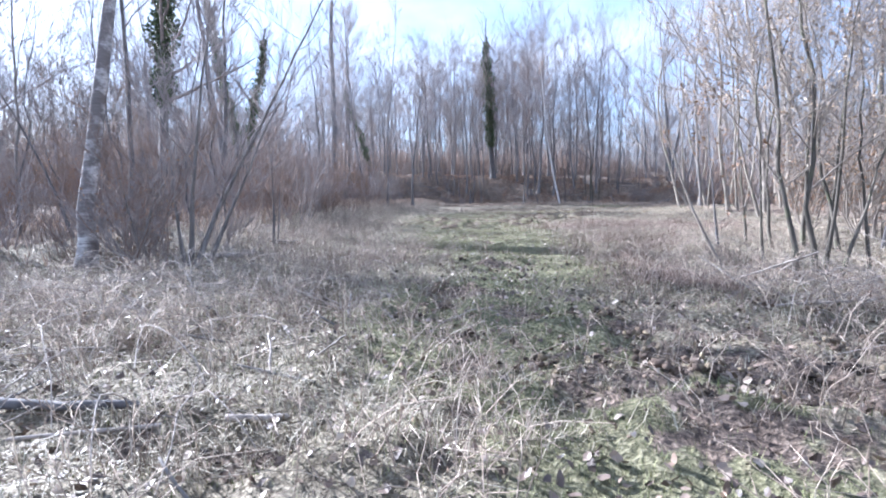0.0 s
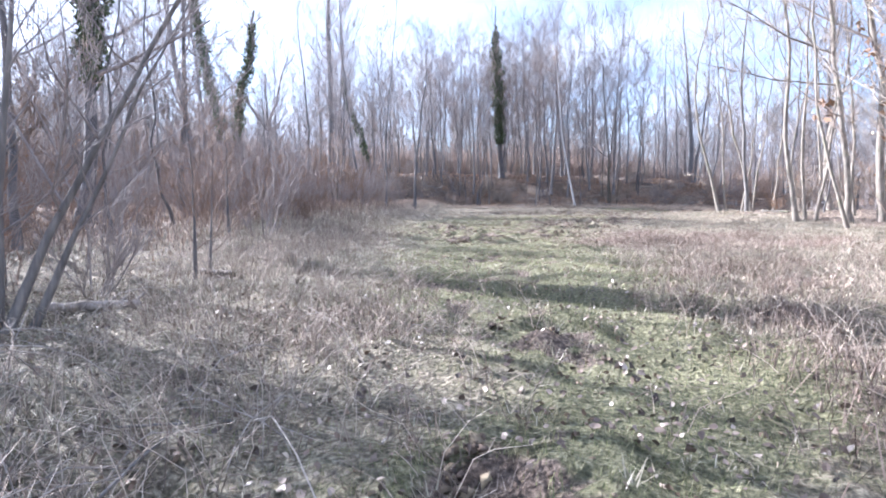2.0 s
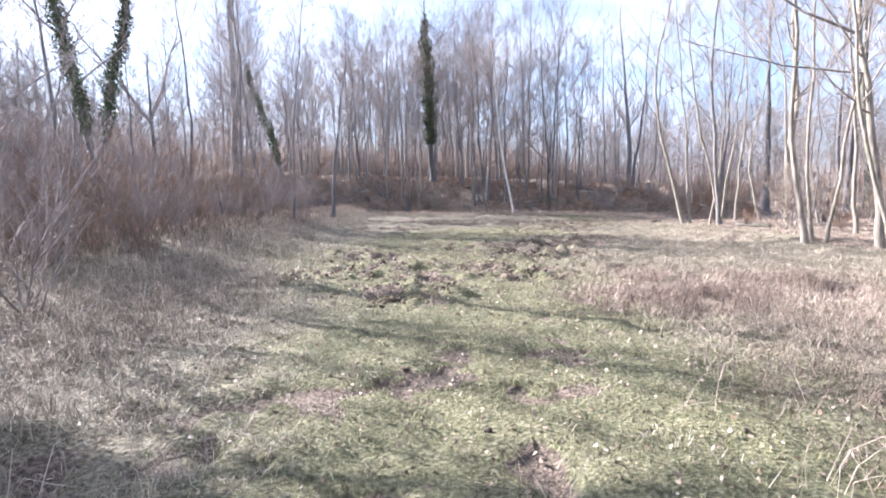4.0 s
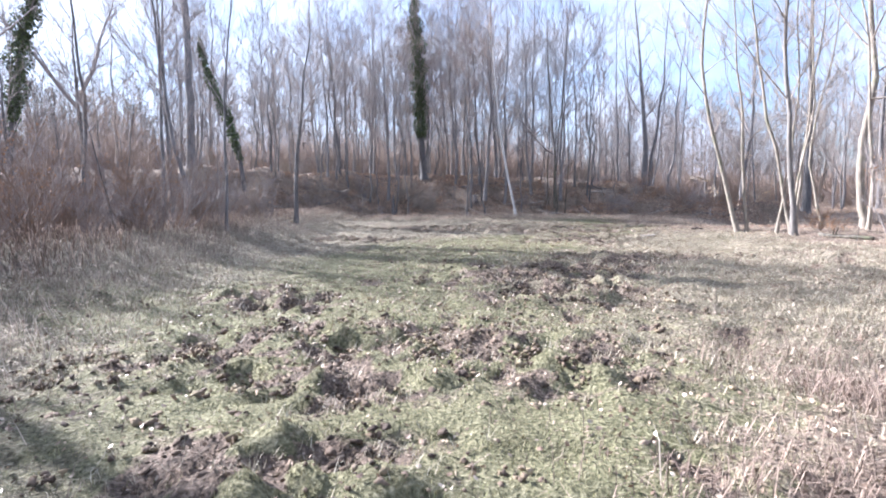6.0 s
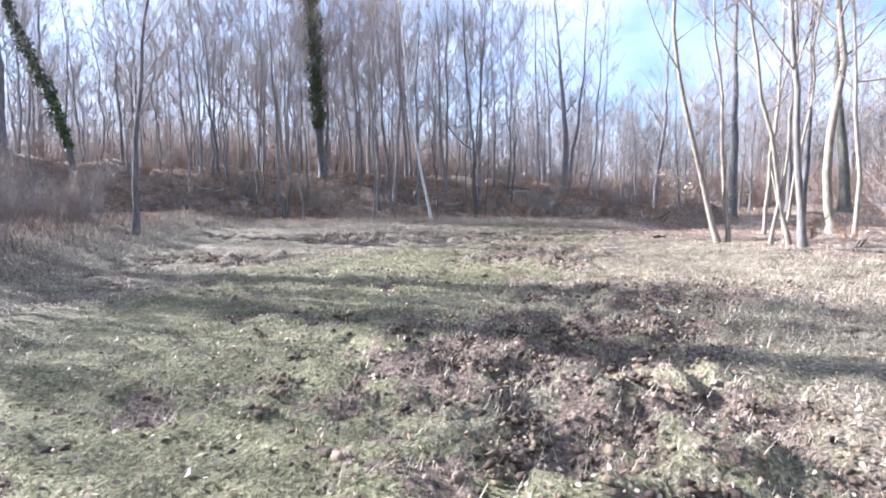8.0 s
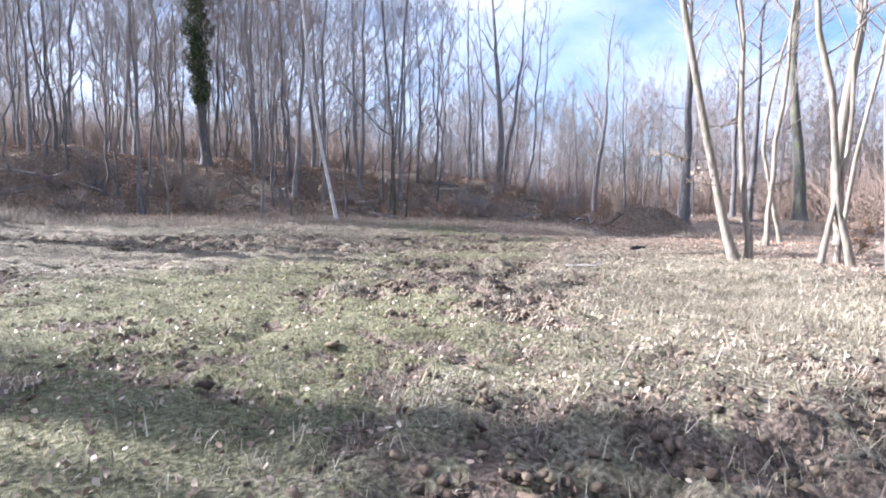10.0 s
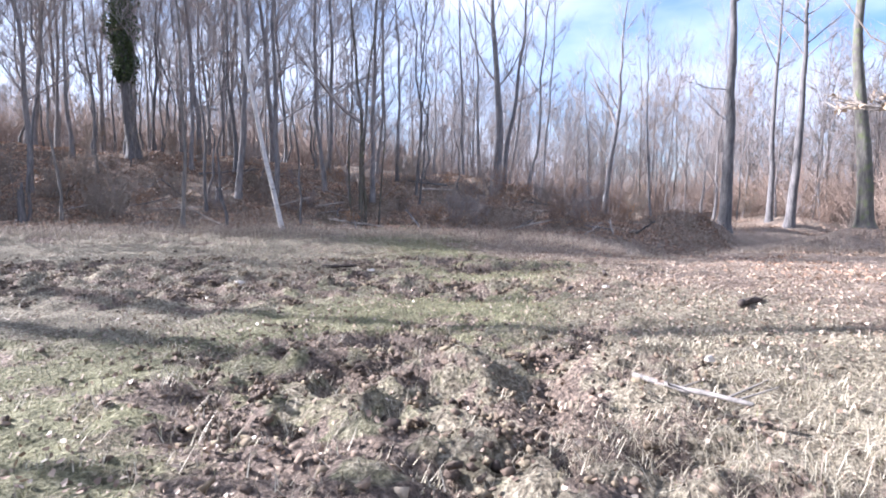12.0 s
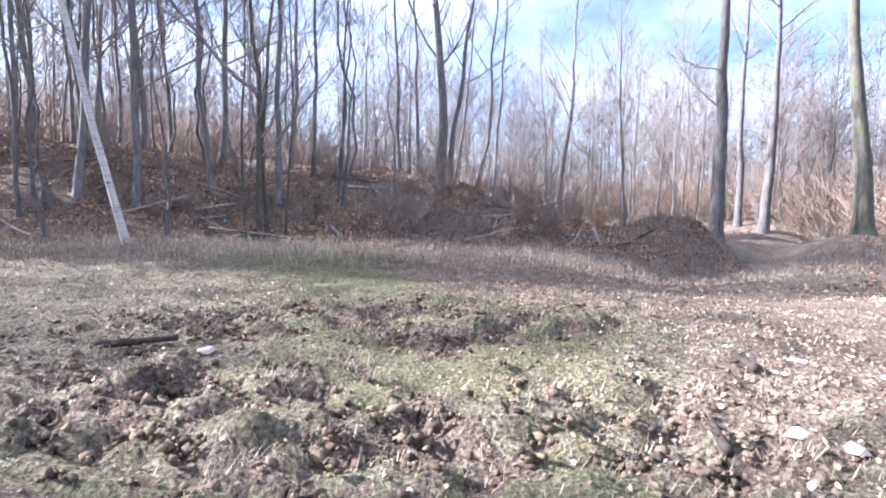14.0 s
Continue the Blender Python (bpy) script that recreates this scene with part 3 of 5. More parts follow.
def tree(name, label, x, y, h, r, lean=0.0, bow=0.0, face=0.0, skin=None, twig_skin=None, seed=1, ivy=None, limb=None, limb_leaves=0, brown=0, group="", rings=17, wander=0.011, taper=0.12, **crown_with):
    """A bare winter tree standing at x, y: trunk and crown, with ivy from one height to another, or withered leaves, where it has them."""
    g = np.random.default_rng(seed)
    root = tagged(new(name), label, "tree" if name.endswith("tree") else name.replace("_", " "), group)
    p, rad = stem_line(g, h, r, lean, bow, face, wander, rings, fine=taper)
    part("trunk", [tubes(p[None], rad[None], 9 if r > 0.06 else 6)], skin or BARK_GREY, root)
    chunks, twig_lines = crown(g, p, rad, **crown_with)
    if limb:
        more, ends = limb_chunks(g, p, rad, *limb)
        chunks += more
    part("crown", chunks, twig_skin or TWIGS, root)
    if limb_leaves:
        ends = ends[g.integers(0, len(ends), limb_leaves)]
        u = g.random((limb_leaves, 1))
        part("hanging_leaves", [leaves(g, ends[:, 0] * (1 - u) + ends[:, -1] * u - [0, 0, 0.03], 0.06)], LEAF_TAN, root, "tan leaves hanging on the low limbs", smooth=False)
    if ivy:
        low, high, count, fat = ivy
        s = np.where(g.random(count) < 0.85, g.random(count), g.beta(2, 2, count) * 1.16 - 0.08)
        z = low + (high - low) * s
        core = np.stack([np.interp(z, p[:, 2], p[:, 0]), np.interp(z, p[:, 2], p[:, 1]), z], 1)
        a, d = g.random(count) * 2 * np.pi, np.interp(z, p[:, 2], rad) + fat * g.random(count) ** 1.4 * (0.5 + 0.9 * np.abs(np.sin(z * 1.9))) * (0.25 + 0.75 * np.sin(np.pi * np.clip(s, 0.02, 0.98)) ** 0.7)
        core[:, 0] += np.cos(a) * d
        core[:, 1] += np.sin(a) * d
        part("ivy", [leaves(g, core, 0.14)], IVY, root, "glossy dark green ivy leaves", smooth=False)
    if brown:
        ends = twig_lines[g.integers(0, len(twig_lines), brown)]
        u = g.random((brown, 1))
        part("withered_leaves", [leaves(g, ends[:, 0] * (1 - u) + ends[:, -1] * u, 0.075)], LEAF_BROWN, root, "withered tan leaves still hanging", smooth=False)
    root.matrix_basis = pose(x, y, float(terrain(x, y)) - 0.03)
    stems_at.append((x, y))
    return root


def limb_chunks(g, p, rad, *rows):
    """Large single limbs: (height, heading, rise, length, radius)."""
    out, ends = [], []
    for z, heading, rise, length, r in rows:
        start = np.array([np.interp(z, p[:, 2], p[:, k]) for k in range(3)])
        way = unit(np.array([math.cos(radians(heading)), math.sin(radians(heading)), rise]))
        s = np.linspace(0, 1, 8)
        line = start + length * (way * s[:, None] + np.array([0, 0, 0.12]) * (s**2)[:, None]) + np.cumsum(g.normal(size=(8, 3)), 0) * 0.012 * length * (s > 0)[:, None]
        out.append(tubes(line[None], (r * np.linspace(1, 0.25, 8))[None], 6))
        b, br, bs = sprays(g, line[None], [r], 9, [0.4 * length], 5, 0.7, 0.25)
        br = np.clip(br * 0.5, 0.006, None)
        out.append(tubes(b, br[:, None] * np.linspace(1, 0.3, 5), 4))
        t, tr, ts = sprays(g, b, br, 8, 0.4 * bs, 3, 0.8, 0.2, 0.1)
        out.append(spikes(t, 0.007))
        ends.append(t)
    return out, np.concatenate(ends)


def beech(x, y, h, r, lean=0.0, bow=0.0, face=0.0, seed=1, pale=True, **more):
    more = {"wander": 0.016 if pale else 0.011, "limbs": 13, "first": 0.33, "reach": 0.17, "rise": 1.0} | more
    r = 0.66 * r if pale else r
    return tree("beech_tree", "slender pale grey bare beech at the clearing's edge" if pale else "slim grey-brown bare beech on the leafy bank", x, y, h, r, lean, bow, face,
                BARK_PALE if pale else BARK_STEM, TWIGS_PALE if pale else TWIGS, seed, **more)


def birch(x, y, h, r, lean=0.0, bow=0.0, face=0.0, seed=1, **more):
    more = {"limbs": 14, "first": 0.38, "reach": 0.15, "rise": 1.1, "twig_skin": TWIGS_RED} | more
    return tree("birch_tree", "leaning white birch with black-scarred bark and bare twigs", x, y, h, r, lean, bow, face, more.pop("skin", BARK_BIRCH), seed=seed, **more)


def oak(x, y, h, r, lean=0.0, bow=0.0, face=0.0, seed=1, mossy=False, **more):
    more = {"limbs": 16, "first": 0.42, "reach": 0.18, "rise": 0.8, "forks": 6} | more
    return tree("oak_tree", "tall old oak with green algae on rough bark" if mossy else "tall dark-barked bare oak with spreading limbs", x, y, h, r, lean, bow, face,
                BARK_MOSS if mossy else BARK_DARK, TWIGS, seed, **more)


def sapling(x, y, h, r, lean=0.0, bow=0.0, face=0.0, seed=1, pale=False, **more):
    more = {"limbs": 12, "first": 0.18, "reach": 0.22, "rise": 1.0, "forks": 5, "twigs": 7, "twig": 0.32, "fine": 0.003, "rings": 10} | more
    return tree("sapling", "thin pale bare sapling among dry grass" if pale else "thin dark bare sapling among dry grass", x, y, h, r, lean, bow, face,
                BARK_PALE if pale else BARK_DARK, TWIGS_PALE if pale else TWIGS_RED, seed, **more)


def coppice(name, label, x, y, stems, skin, twig_skin, seed, brown=0, wander=0.014, dense=8):
    """Several stems from one stool: rows of (dx, dy, height, radius, lean, bow, heading of the lean)."""
    g = np.random.default_rng(seed)
    root = tagged(new(name), label, "coppice")
    ends = []
    for dx, dy, h, r, lean, bow, face in stems:
        p, rad = stem_line(g, h, r, lean, bow, face, wander, 15)
        p[:, :2] += (dx, dy)
        part("stem", [tubes(p[None], rad[None], 7)], skin, root)
        chunks, t = crown(g, p, rad, 15, 0.2, 0.24, 0.8, 5, dense, 0.36, 0.003)
        part("crown", chunks, twig_skin, root)
        ends.append(t)
    if brown:
        ends = np.concatenate(ends)
        pick_ = ends[g.integers(0, len(ends), brown)]
        part("withered_leaves", [leaves(g, pick_[:, 0] * 0.4 + pick_[:, -1] * 0.6, 0.042)], LEAF_TAN, root, "withered tan leaves still hanging", smooth=False)
    root.matrix_basis = pose(x, y, float(terrain(x, y)) - 0.03)
    stems_at.append((x, y))
    return root


# beside the start
birch(-5.9, 8.7, 13.5, 0.135, 0.1, 0.0076, 39, 3, first=0.42, skin=BARK_SHADED_BIRCH, wander=0.008)
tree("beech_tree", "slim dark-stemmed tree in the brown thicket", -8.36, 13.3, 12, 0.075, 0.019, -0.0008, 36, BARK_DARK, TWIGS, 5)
oak(-10.2, 17.0, 15, 0.17, 0.1, -0.0037, 44, 6, ivy=(3.6, 10.5, 4600, 0.36), limb=((3.6, 15, 0.45, 3.2, 0.07), (4.4, 60, 0.6, 3.0, 0.06), (5.2, -60, 0.9, 3.0, 0.06)))
coppice("coppice_stool", "grey coppice stool with long leaning stems", -4.2, 8.9,
        [(0, 0, 5.6, 0.042, 0.386, 0.0236, 30), (-0.1, 0.02, 4.6, 0.042, 0.092, 0.0102, 31), (0.14, 0.1, 3.4, 0.034, 0.44, 0.0, 29), (-0.12, -0.08, 3.0, 0.03, -0.15, 0.03, 60)], BARK_GREY, TWIGS, 8)
coppice("hazel_stool", "low forked hazel stool with brown twigs", -5.36, 9.35, [(0, 0, 2.4, 0.034, -0.1, 0.28, 35), (0.08, 0, 2.0, 0.026, 0.3, 0.1, 20), (-0.1, 0.05, 2.6, 0.025, -0.2, 0.0, 60)], BARK_GREY, TWIGS_RED, 9)
sapling(-9.5, 12.7, 4.6, 0.04, -0.25, -0.03, 40, 10)
sapling(-4.07, 11.6, 2.6, 0.024, 0.06, -0.03, 41, 11)
sapling(-6.05, 16.3, 3.6, 0.03, 0.01, 0.0, 33, 12)
sapling(-4.3, 12.4, 2.2, 0.018, 0.05, 0.0, 33, 13)
coppice("maple_coppice", "crowded dark field maple stems with tan leaves", 4.45, 8.05,
        [(-0.1, 0, 6.6, 0.033, -0.058, -0.0078, -28), (0.12, 0, 7.0, 0.034, -0.052, -0.0044, -29), (0.45, 0.4, 5.0, 0.028, 0.12, 0.0, -30), (0.3, -0.2, 3.6, 0.022, 0.3, 0.0, 10), (-0.35, 0.3, 4.2, 0.018, -0.1, 0.02, -30)], BARK_MAPLE, TWIGS_PALE, 15, brown=2600, wander=0.026, dense=11)
coppice("maple_coppice", "crowded dark field maple stems with tan leaves", 6.3, 11.4,
        [(-0.65, 0, 5.0, 0.03, -0.2, 0.07, -25), (0.5, 0, 6.4, 0.036, -0.16, 0.0, -30), (0.1, 0.4, 7.0, 0.04, -0.05, 0.0, -30), (0.7, 0.7, 6.4, 0.036, 0.06, 0.0, -30), (-0.9, 0.5, 4.6, 0.022, -0.05, 0.0, -30)], BARK_MAPLE, TWIGS_PALE, 16, brown=3000, wander=0.026, dense=11)
coppice("maple_coppice", "crowded dark field maple stems with tan leaves", 6.1, 8.6,
        [(0, 0, 6.2, 0.034, -0.06, 0.0, -28), (0.5, 0.3, 5.2, 0.028, 0.16, 0.0, -30), (-0.4, 0.2, 4.4, 0.024, -0.12, 0.01, -30)], BARK_MAPLE, TWIGS_PALE, 19, brown=2200, wander=0.026, dense=11)
sapling(3.4, 7.6, 3.4, 0.02, -0.62, 0.12, -23, 17, pale=True, limbs=8)
sapling(4.5, 10.9, 3.0, 0.02, -0.1, 0.0, -25, 18, brown=160)

# the pale stand along the sunny edge
beech(10.1, 21.7, 12.0, 0.085, -0.3, 0.02, -24, 21)
beech(10.34, 25.0, 14.0, 0.135, -0.15, 0.0027, -29, 22)
beech(10.95, 25.6, 13.5, 0.085, -0.13, 0.0131, -30, 23)
beech(11.1, 25.2, 12.5, 0.08, 0.058, 0.0, -30, 24)
beech(11.02, 23.2, 15.0, 0.155, -0.203, 0.0082, -38, 25, limb=((4.4, 150, 0.25, 4.2, 0.036), (5.4, 165, 0.5, 4.4, 0.04), (3.4, 200, 0.35, 3.0, 0.026)))
beech(11.73, 22.8, 16.0, 0.185, -0.088, -0.0059, -40, 26, limb=((5.6, 140, 0.7, 3.4, 0.05),))
beech(12.5, 33.5, 13.5, 0.1, -0.225, 0.0042, -25, 27)
beech(12.75, 33.9, 12.0, 0.07, 0.02, 0.0, -25, 28)
beech(11.55, 35.0, 14.5, 0.132, -0.362, 0.0235, -38, 29, limb=((1.9, 165, -0.12, 1.3, 0.013), (2.5, 10, 0.05, 1.2, 0.013), (1.2, -20, 0.1, 1.2, 0.013), (1.4, 200, 0.0, 1.0, 0.011)), limb_leaves=110)
beech(11.8, 34.9, 11.5, 0.1, -0.03, -0.0078, -38, 30)
beech(12.15, 33.75, 12.0, 0.078, 0.11, -0.015, -40, 31)
tree("beech_tree", "straight tree with a dark wet base at the clearing's edge", 11.85, 32.4, 13.5, 0.095, -0.15, 0.012, -44, BARK_GREY, TWIGS_PALE, 32)
beech(15.6, 37.8, 13.0, 0.108, 0.042, -0.004, -44, 33)
beech(16.6, 35.3, 14.0, 0.114, 0.069, -0.0215, -51, 34, limb=((4.8, -40, 0.0, 3.4, 0.04),))
beech(18.7, 38.0, 18.0, 0.265, -0.074, 0.003, -49, 35, first=0.42)
sapling(16.9, 33.5, 5.4, 0.05, -0.212, 0.0085, -56, 36, pale=True)
beech(17.7, 39.1, 13.0, 0.1, -0.216, 0.03, -57, 37)
beech(13.4, 27.0, 13.0, 0.1, -0.05, 0.0, -35, 38)

# by the sunken track
oak(26.5, 52.7, 19.0, 0.3, 0.019, -0.004, -52, 41, first=0.6, wander=0.007, limb=((5.0, 150, 0.75, 2.6, 0.035), (6.6, 170, 0.05, 2.6, 0.03)))
oak(37.9, 60.0, 18.0, 0.224, -0.041, 0.0014, -54, 42, first=0.6, wander=0.007)
oak(37.0, 57.8, 18.5, 0.3, 0.062, -0.0039, -56, 43, first=0.6, wander=0.007)
oak(33.7, 51.1, 20.0, 0.385, -0.113, 0.002, -63, 44, first=0.6, wander=0.007, mossy=True)
beech(32.0, 70.0, 18.0, 0.26, 0.051, 0.003, -37, 45, False, limb=((7.5, 120, 1.8, 5.0, 0.11),))
beech(25.0, 56.0, 11.0, 0.075, -0.085, 0.0012, -44, 46, False)
beech(25.2, 62.0, 10.0, 0.09, -0.076, 0.0, -36, 47, False)

# on the bank
beech(19.0, 62.3, 17.5, 0.28, 0.029, -0.0089, -25, 51, False, first=0.4)
beech(19.3, 62.2, 16.5, 0.15, 0.1, -0.0016, -26, 52, False, first=0.4)
beech(19.7, 62.5, 12.0, 0.08, 0.1, 0.0, -26, 53, False)
beech(20.8, 62.0, 15.0, 0.11, 0.07, 0.0016, -29, 54, False, first=0.45)
beech(21.5, 62.0, 14.5, 0.085, 0.131, -0.0084, -30, 55, False, first=0.45)
beech(16.3, 61.0, 15.5, 0.09, -0.052, 0.002, -21, 56, False, first=0.45)
beech(17.7, 62.0, 14.5, 0.1, -0.023, -0.0037, -23, 57, False)
beech(18.0, 72.0, 14.0, 0.09, -0.023, 0.0053, -17, 58, False)
beech(11.9, 58.5, 13.0, 0.095, -0.016, -0.0022, -12, 59, False)
tree("beech_tree", "dark many-limbed tree at the foot of the bank", 9.5, 55.2, 15.0, 0.105, 0.005, -0.0073, -6, BARK_MAPLE, TWIGS, 60, limbs=18, first=0.25, reach=0.2, rise=1.2, limb=((4.6, 178, 0.9, 5.0, 0.07), (3.2, 20, 1.4, 4.0, 0.04)))
tree("beech_tree", "thin dark tree at the foot of the bank", 9.8, 55.5, 14.0, 0.08, -0.036, 0.0073, -7, BARK_MAPLE, TWIGS, 61, limbs=14, first=0.25)
tree("beech_tree", "thin dark tree at the foot of the bank", 9.15, 55.4, 12.5, 0.055, -0.02, 0.004, 160, BARK_MAPLE, TWIGS, 65, limbs=14, first=0.2)
tree("beech_tree", "thin dark tree at the foot of the bank", 10.3, 55.1, 11.5, 0.045, 0.03, -0.003, 20, BARK_MAPLE, TWIGS, 66, limbs=14, first=0.2)
birch(6.3, 52.4, 13.0, 0.09, -0.226, 0.0052, 5, 62, first=0.6, taper=0.45, wander=0.005)
tree("beech_tree", "straight pole-like tree in front of the bank", 3.0, 53.2, 12.0, 0.075, -0.03, 0.0, 5, BARK_GREY, TWIGS, 63)
oak(0.0, 61.0, 17.0, 0.3, -0.015, -0.0026, 0, 64, ivy=(3.4, 14.5, 11000, 0.58))

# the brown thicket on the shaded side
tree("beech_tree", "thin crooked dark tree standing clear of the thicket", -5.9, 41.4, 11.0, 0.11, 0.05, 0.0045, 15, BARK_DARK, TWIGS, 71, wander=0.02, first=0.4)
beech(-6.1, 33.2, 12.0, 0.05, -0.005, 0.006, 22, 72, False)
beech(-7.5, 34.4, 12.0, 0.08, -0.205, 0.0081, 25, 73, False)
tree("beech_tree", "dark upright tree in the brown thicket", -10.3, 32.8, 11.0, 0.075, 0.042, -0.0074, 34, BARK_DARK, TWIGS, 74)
tree("oak_tree", "wide forked dead-topped oak over the thicket", -17.5, 44.5, 9.5, 0.2, -0.018, 0.0, 32, BARK_DARK, TWIGS, 75, first=0.45, reach=0.3, limb=((5.4, 205, 1.2, 6.0, 0.13), (5.6, 60, 2.4, 6.0, 0.12)))
coppice("hazel_stool", "low forked hazel stool with brown twigs", -8.0, 30.6, [(-0.1, 0, 3.4, 0.04, -0.187, 0.0, 32), (0.1, 0, 3.8, 0.04, 0.138, 0.0, 32), (0, 0.1, 3.0, 0.03, 0.02, 0.0, 32)], BARK_DARK, TWIGS_RED, 76)
tree("ivy_clad_tree", "broken leaning tree smothered in dark ivy", -10.6, 49.0, 10.6, 0.17, -0.06, -0.02, 19, BARK_DARK, TWIGS, 77, ivy=(3.0, 9.8, 2800, 0.24), limbs=8, first=0.6, reach=0.16)
oak(-19.0, 40.7, 17.0, 0.26, 0.0, 0.018, 209, 78, ivy=(4.5, 15.0, 5200, 0.36), first=0.5, taper=0.3, limb=((9.5, 200, 0.9, 4.6, 0.08),))
oak(-18.7, 40.9, 13.5, 0.18, 0.0, 0.016, 29, 80, ivy=(4.5, 12.6, 4600, 0.4), first=0.7, taper=0.35)
# Added on the sun's line to throw a trunk shadow across the clearing.
tree("oak_tree", "stout straight grey tree added to cast a trunk shadow", -14.9, 51.3, 15.5, 0.27, 0.0, 0.0, 0, BARK_STEM, TWIGS, 86, taper=0.6, limbs=12, first=0.6, reach=0.16)
# Two trees added to throw the broad shade band; close twigs thicken it.
tree("beech_tree", "slim dark close-twigged tree added to shade the clearing", -9.4, 36.8, 12.5, 0.085, -0.02, 0.0, 20, BARK_STEM, TWIGS, 83, limbs=20, first=0.35, reach=0.2, rise=1.4, forks=8, twigs=12)
tree("beech_tree", "slim dark close-twigged tree added to shade the clearing", -9.0, 35.2, 12.0, 0.08, 0.02, 0.0, 20, BARK_STEM, TWIGS, 84, limbs=20, first=0.35, reach=0.2, rise=1.4, forks=8, twigs=12)
tree("oak_tree", "dark straight tree leaning out of the thicket", -12.1, 25.6, 14.0, 0.16, 0.08, 0.003, 209, BARK_STEM, TWIGS, 85, first=0.55, taper=0.3)
beech(-17.5, 36.0, 14.0, 0.15, -0.06, 0.0, 26, 79, False)


# ---- the wood around: a few built trees, and copies turned and sized ----
def proto_beech(seed, h, r, skin, twig_skin, label, **more):
    more = {"limbs": 15, "first": 0.3, "reach": 0.29, "rise": 1.05, "forks": 8, "twigs": 12, "twig": 0.9, "flat": True, "fine": 0.0037, "wander": 0.012} | more
    return tree("beech_tree", label, 0, 0, h, r, 0.02, 0.0, seed * 70, skin, twig_skin, seed, group="trees of the surrounding wood", **more)


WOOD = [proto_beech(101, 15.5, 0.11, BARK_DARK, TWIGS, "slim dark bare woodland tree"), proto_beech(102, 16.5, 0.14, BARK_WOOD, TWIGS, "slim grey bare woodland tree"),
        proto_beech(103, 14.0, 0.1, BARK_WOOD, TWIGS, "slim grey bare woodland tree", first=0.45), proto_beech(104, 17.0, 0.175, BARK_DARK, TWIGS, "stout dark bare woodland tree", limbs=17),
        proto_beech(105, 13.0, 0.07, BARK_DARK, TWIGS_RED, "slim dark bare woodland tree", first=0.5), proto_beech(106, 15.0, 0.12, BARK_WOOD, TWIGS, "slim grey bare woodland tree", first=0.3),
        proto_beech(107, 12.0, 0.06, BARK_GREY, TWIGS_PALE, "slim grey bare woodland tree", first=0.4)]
EDGE = [proto_beech(111, 14.0, 0.09, BARK_PALE, TWIGS_PALE, "slim pale bare woodland tree"), proto_beech(112, 15.5, 0.13, BARK_PALE, TWIGS_PALE, "slim pale bare woodland tree", limbs=16),
        proto_beech(113, 12.0, 0.06, BARK_PALE, TWIGS_PALE, "slim pale bare woodland tree", first=0.3), proto_beech(114, 16.0, 0.12, BARK_GREY, TWIGS_PALE, "slim grey bare woodland tree")]


def shrub(seed, h, stems, skin, twig_skin, label, brown=0, spread=0.55, leaf_skin=None, leaf=0.075):
    """A bushy shrub: many stems from one foot, each with side twigs."""
    g = np.random.default_rng(seed)
    root = tagged(new("shrub"), label, "shrub", "shrubs of the thicket")
    a, tilt = g.random(stems) * 2 * np.pi, spread * g.uniform(0.2, 1.1, stems)
    way = unit(np.stack([np.cos(a) * tilt, np.sin(a) * tilt, np.ones(stems)], 1))
    foot = np.stack([np.cos(a), np.sin(a), 0 * a], 1) * g.random((stems, 1)) * 0.3
    foot[:, 2] = -0.08
    size = h * g.uniform(0.55, 1.1, stems)
    s = np.linspace(0, 1, 6)
    line = foot[:, None] + size[:, None, None] * way[:, None] * s[None, :, None] + np.cumsum(g.normal(size=(stems, 6, 3)), 1) * 0.048 * size[:, None, None] * (s > 0)[None, :, None]
    r = 0.007 * size + 0.004
    for k in range(stems):
        part("stem", [tubes(line[k : k + 1], r[k : k + 1, None] * np.linspace(1, 0.35, 6), 4)], skin, root)
    b, br, bs = sprays(g, line, r, 9, 0.42 * size, 3, 0.7, 0.25, 0.12)
    t, tr, ts = sprays(g, b, br, 16, 0.65 * bs, 3, 0.8, 0.2, 0.1)
    part("crown", [tubes(b, np.clip(br * 0.6, 0.005, None)[:, None] * np.linspace(1, 0.4, 3), 3), slivers(g, t, 0.005)], twig_skin, root)
    if brown:
        k = t[g.integers(0, len(t), brown)]
        u = g.random((brown, 1))
        part("withered_leaves", [leaves(g, k[:, 0] * (1 - u) + k[:, -1] * u, leaf)], leaf_skin or LEAF_BROWN, root, "withered rusty leaves", smooth=False)
    return root


BUSH = [shrub(121, 2.8, 10, TWIGS_RED, TWIGS_RED, "red-brown thicket shrub with a few rusty leaves", brown=420, leaf_skin=LEAF_ORANGE, leaf=0.05), shrub(122, 3.8, 9, TWIGS, TWIGS, "tall leafless grey-brown thicket shrub"),
        shrub(123, 2.0, 10, TWIGS_RED, TWIGS, "low brown thicket shrub with withered leaves", brown=300, spread=0.8, leaf=0.05)]
BUSH.append(shrub(126, 2.2, 10, TWIGS_PALE, TWIGS_PALE, "leafless pale grey thicket shrub", spread=0.7))
LEAFY = [shrub(124, 2.0, 9, TWIGS, TWIGS_PALE, "young beech bush holding rusty dead leaves", brown=1000, spread=0.7, leaf_skin=LEAF_ORANGE, leaf=0.09), shrub(125, 2.8, 9, TWIGS_PALE, TWIGS_PALE, "young beech bush holding tan dead leaves", brown=600)]


def clear_of(x, y, gap):
    return all((x - a) ** 2 + (y - b) ** 2 > gap * gap for a, b in stems_at)


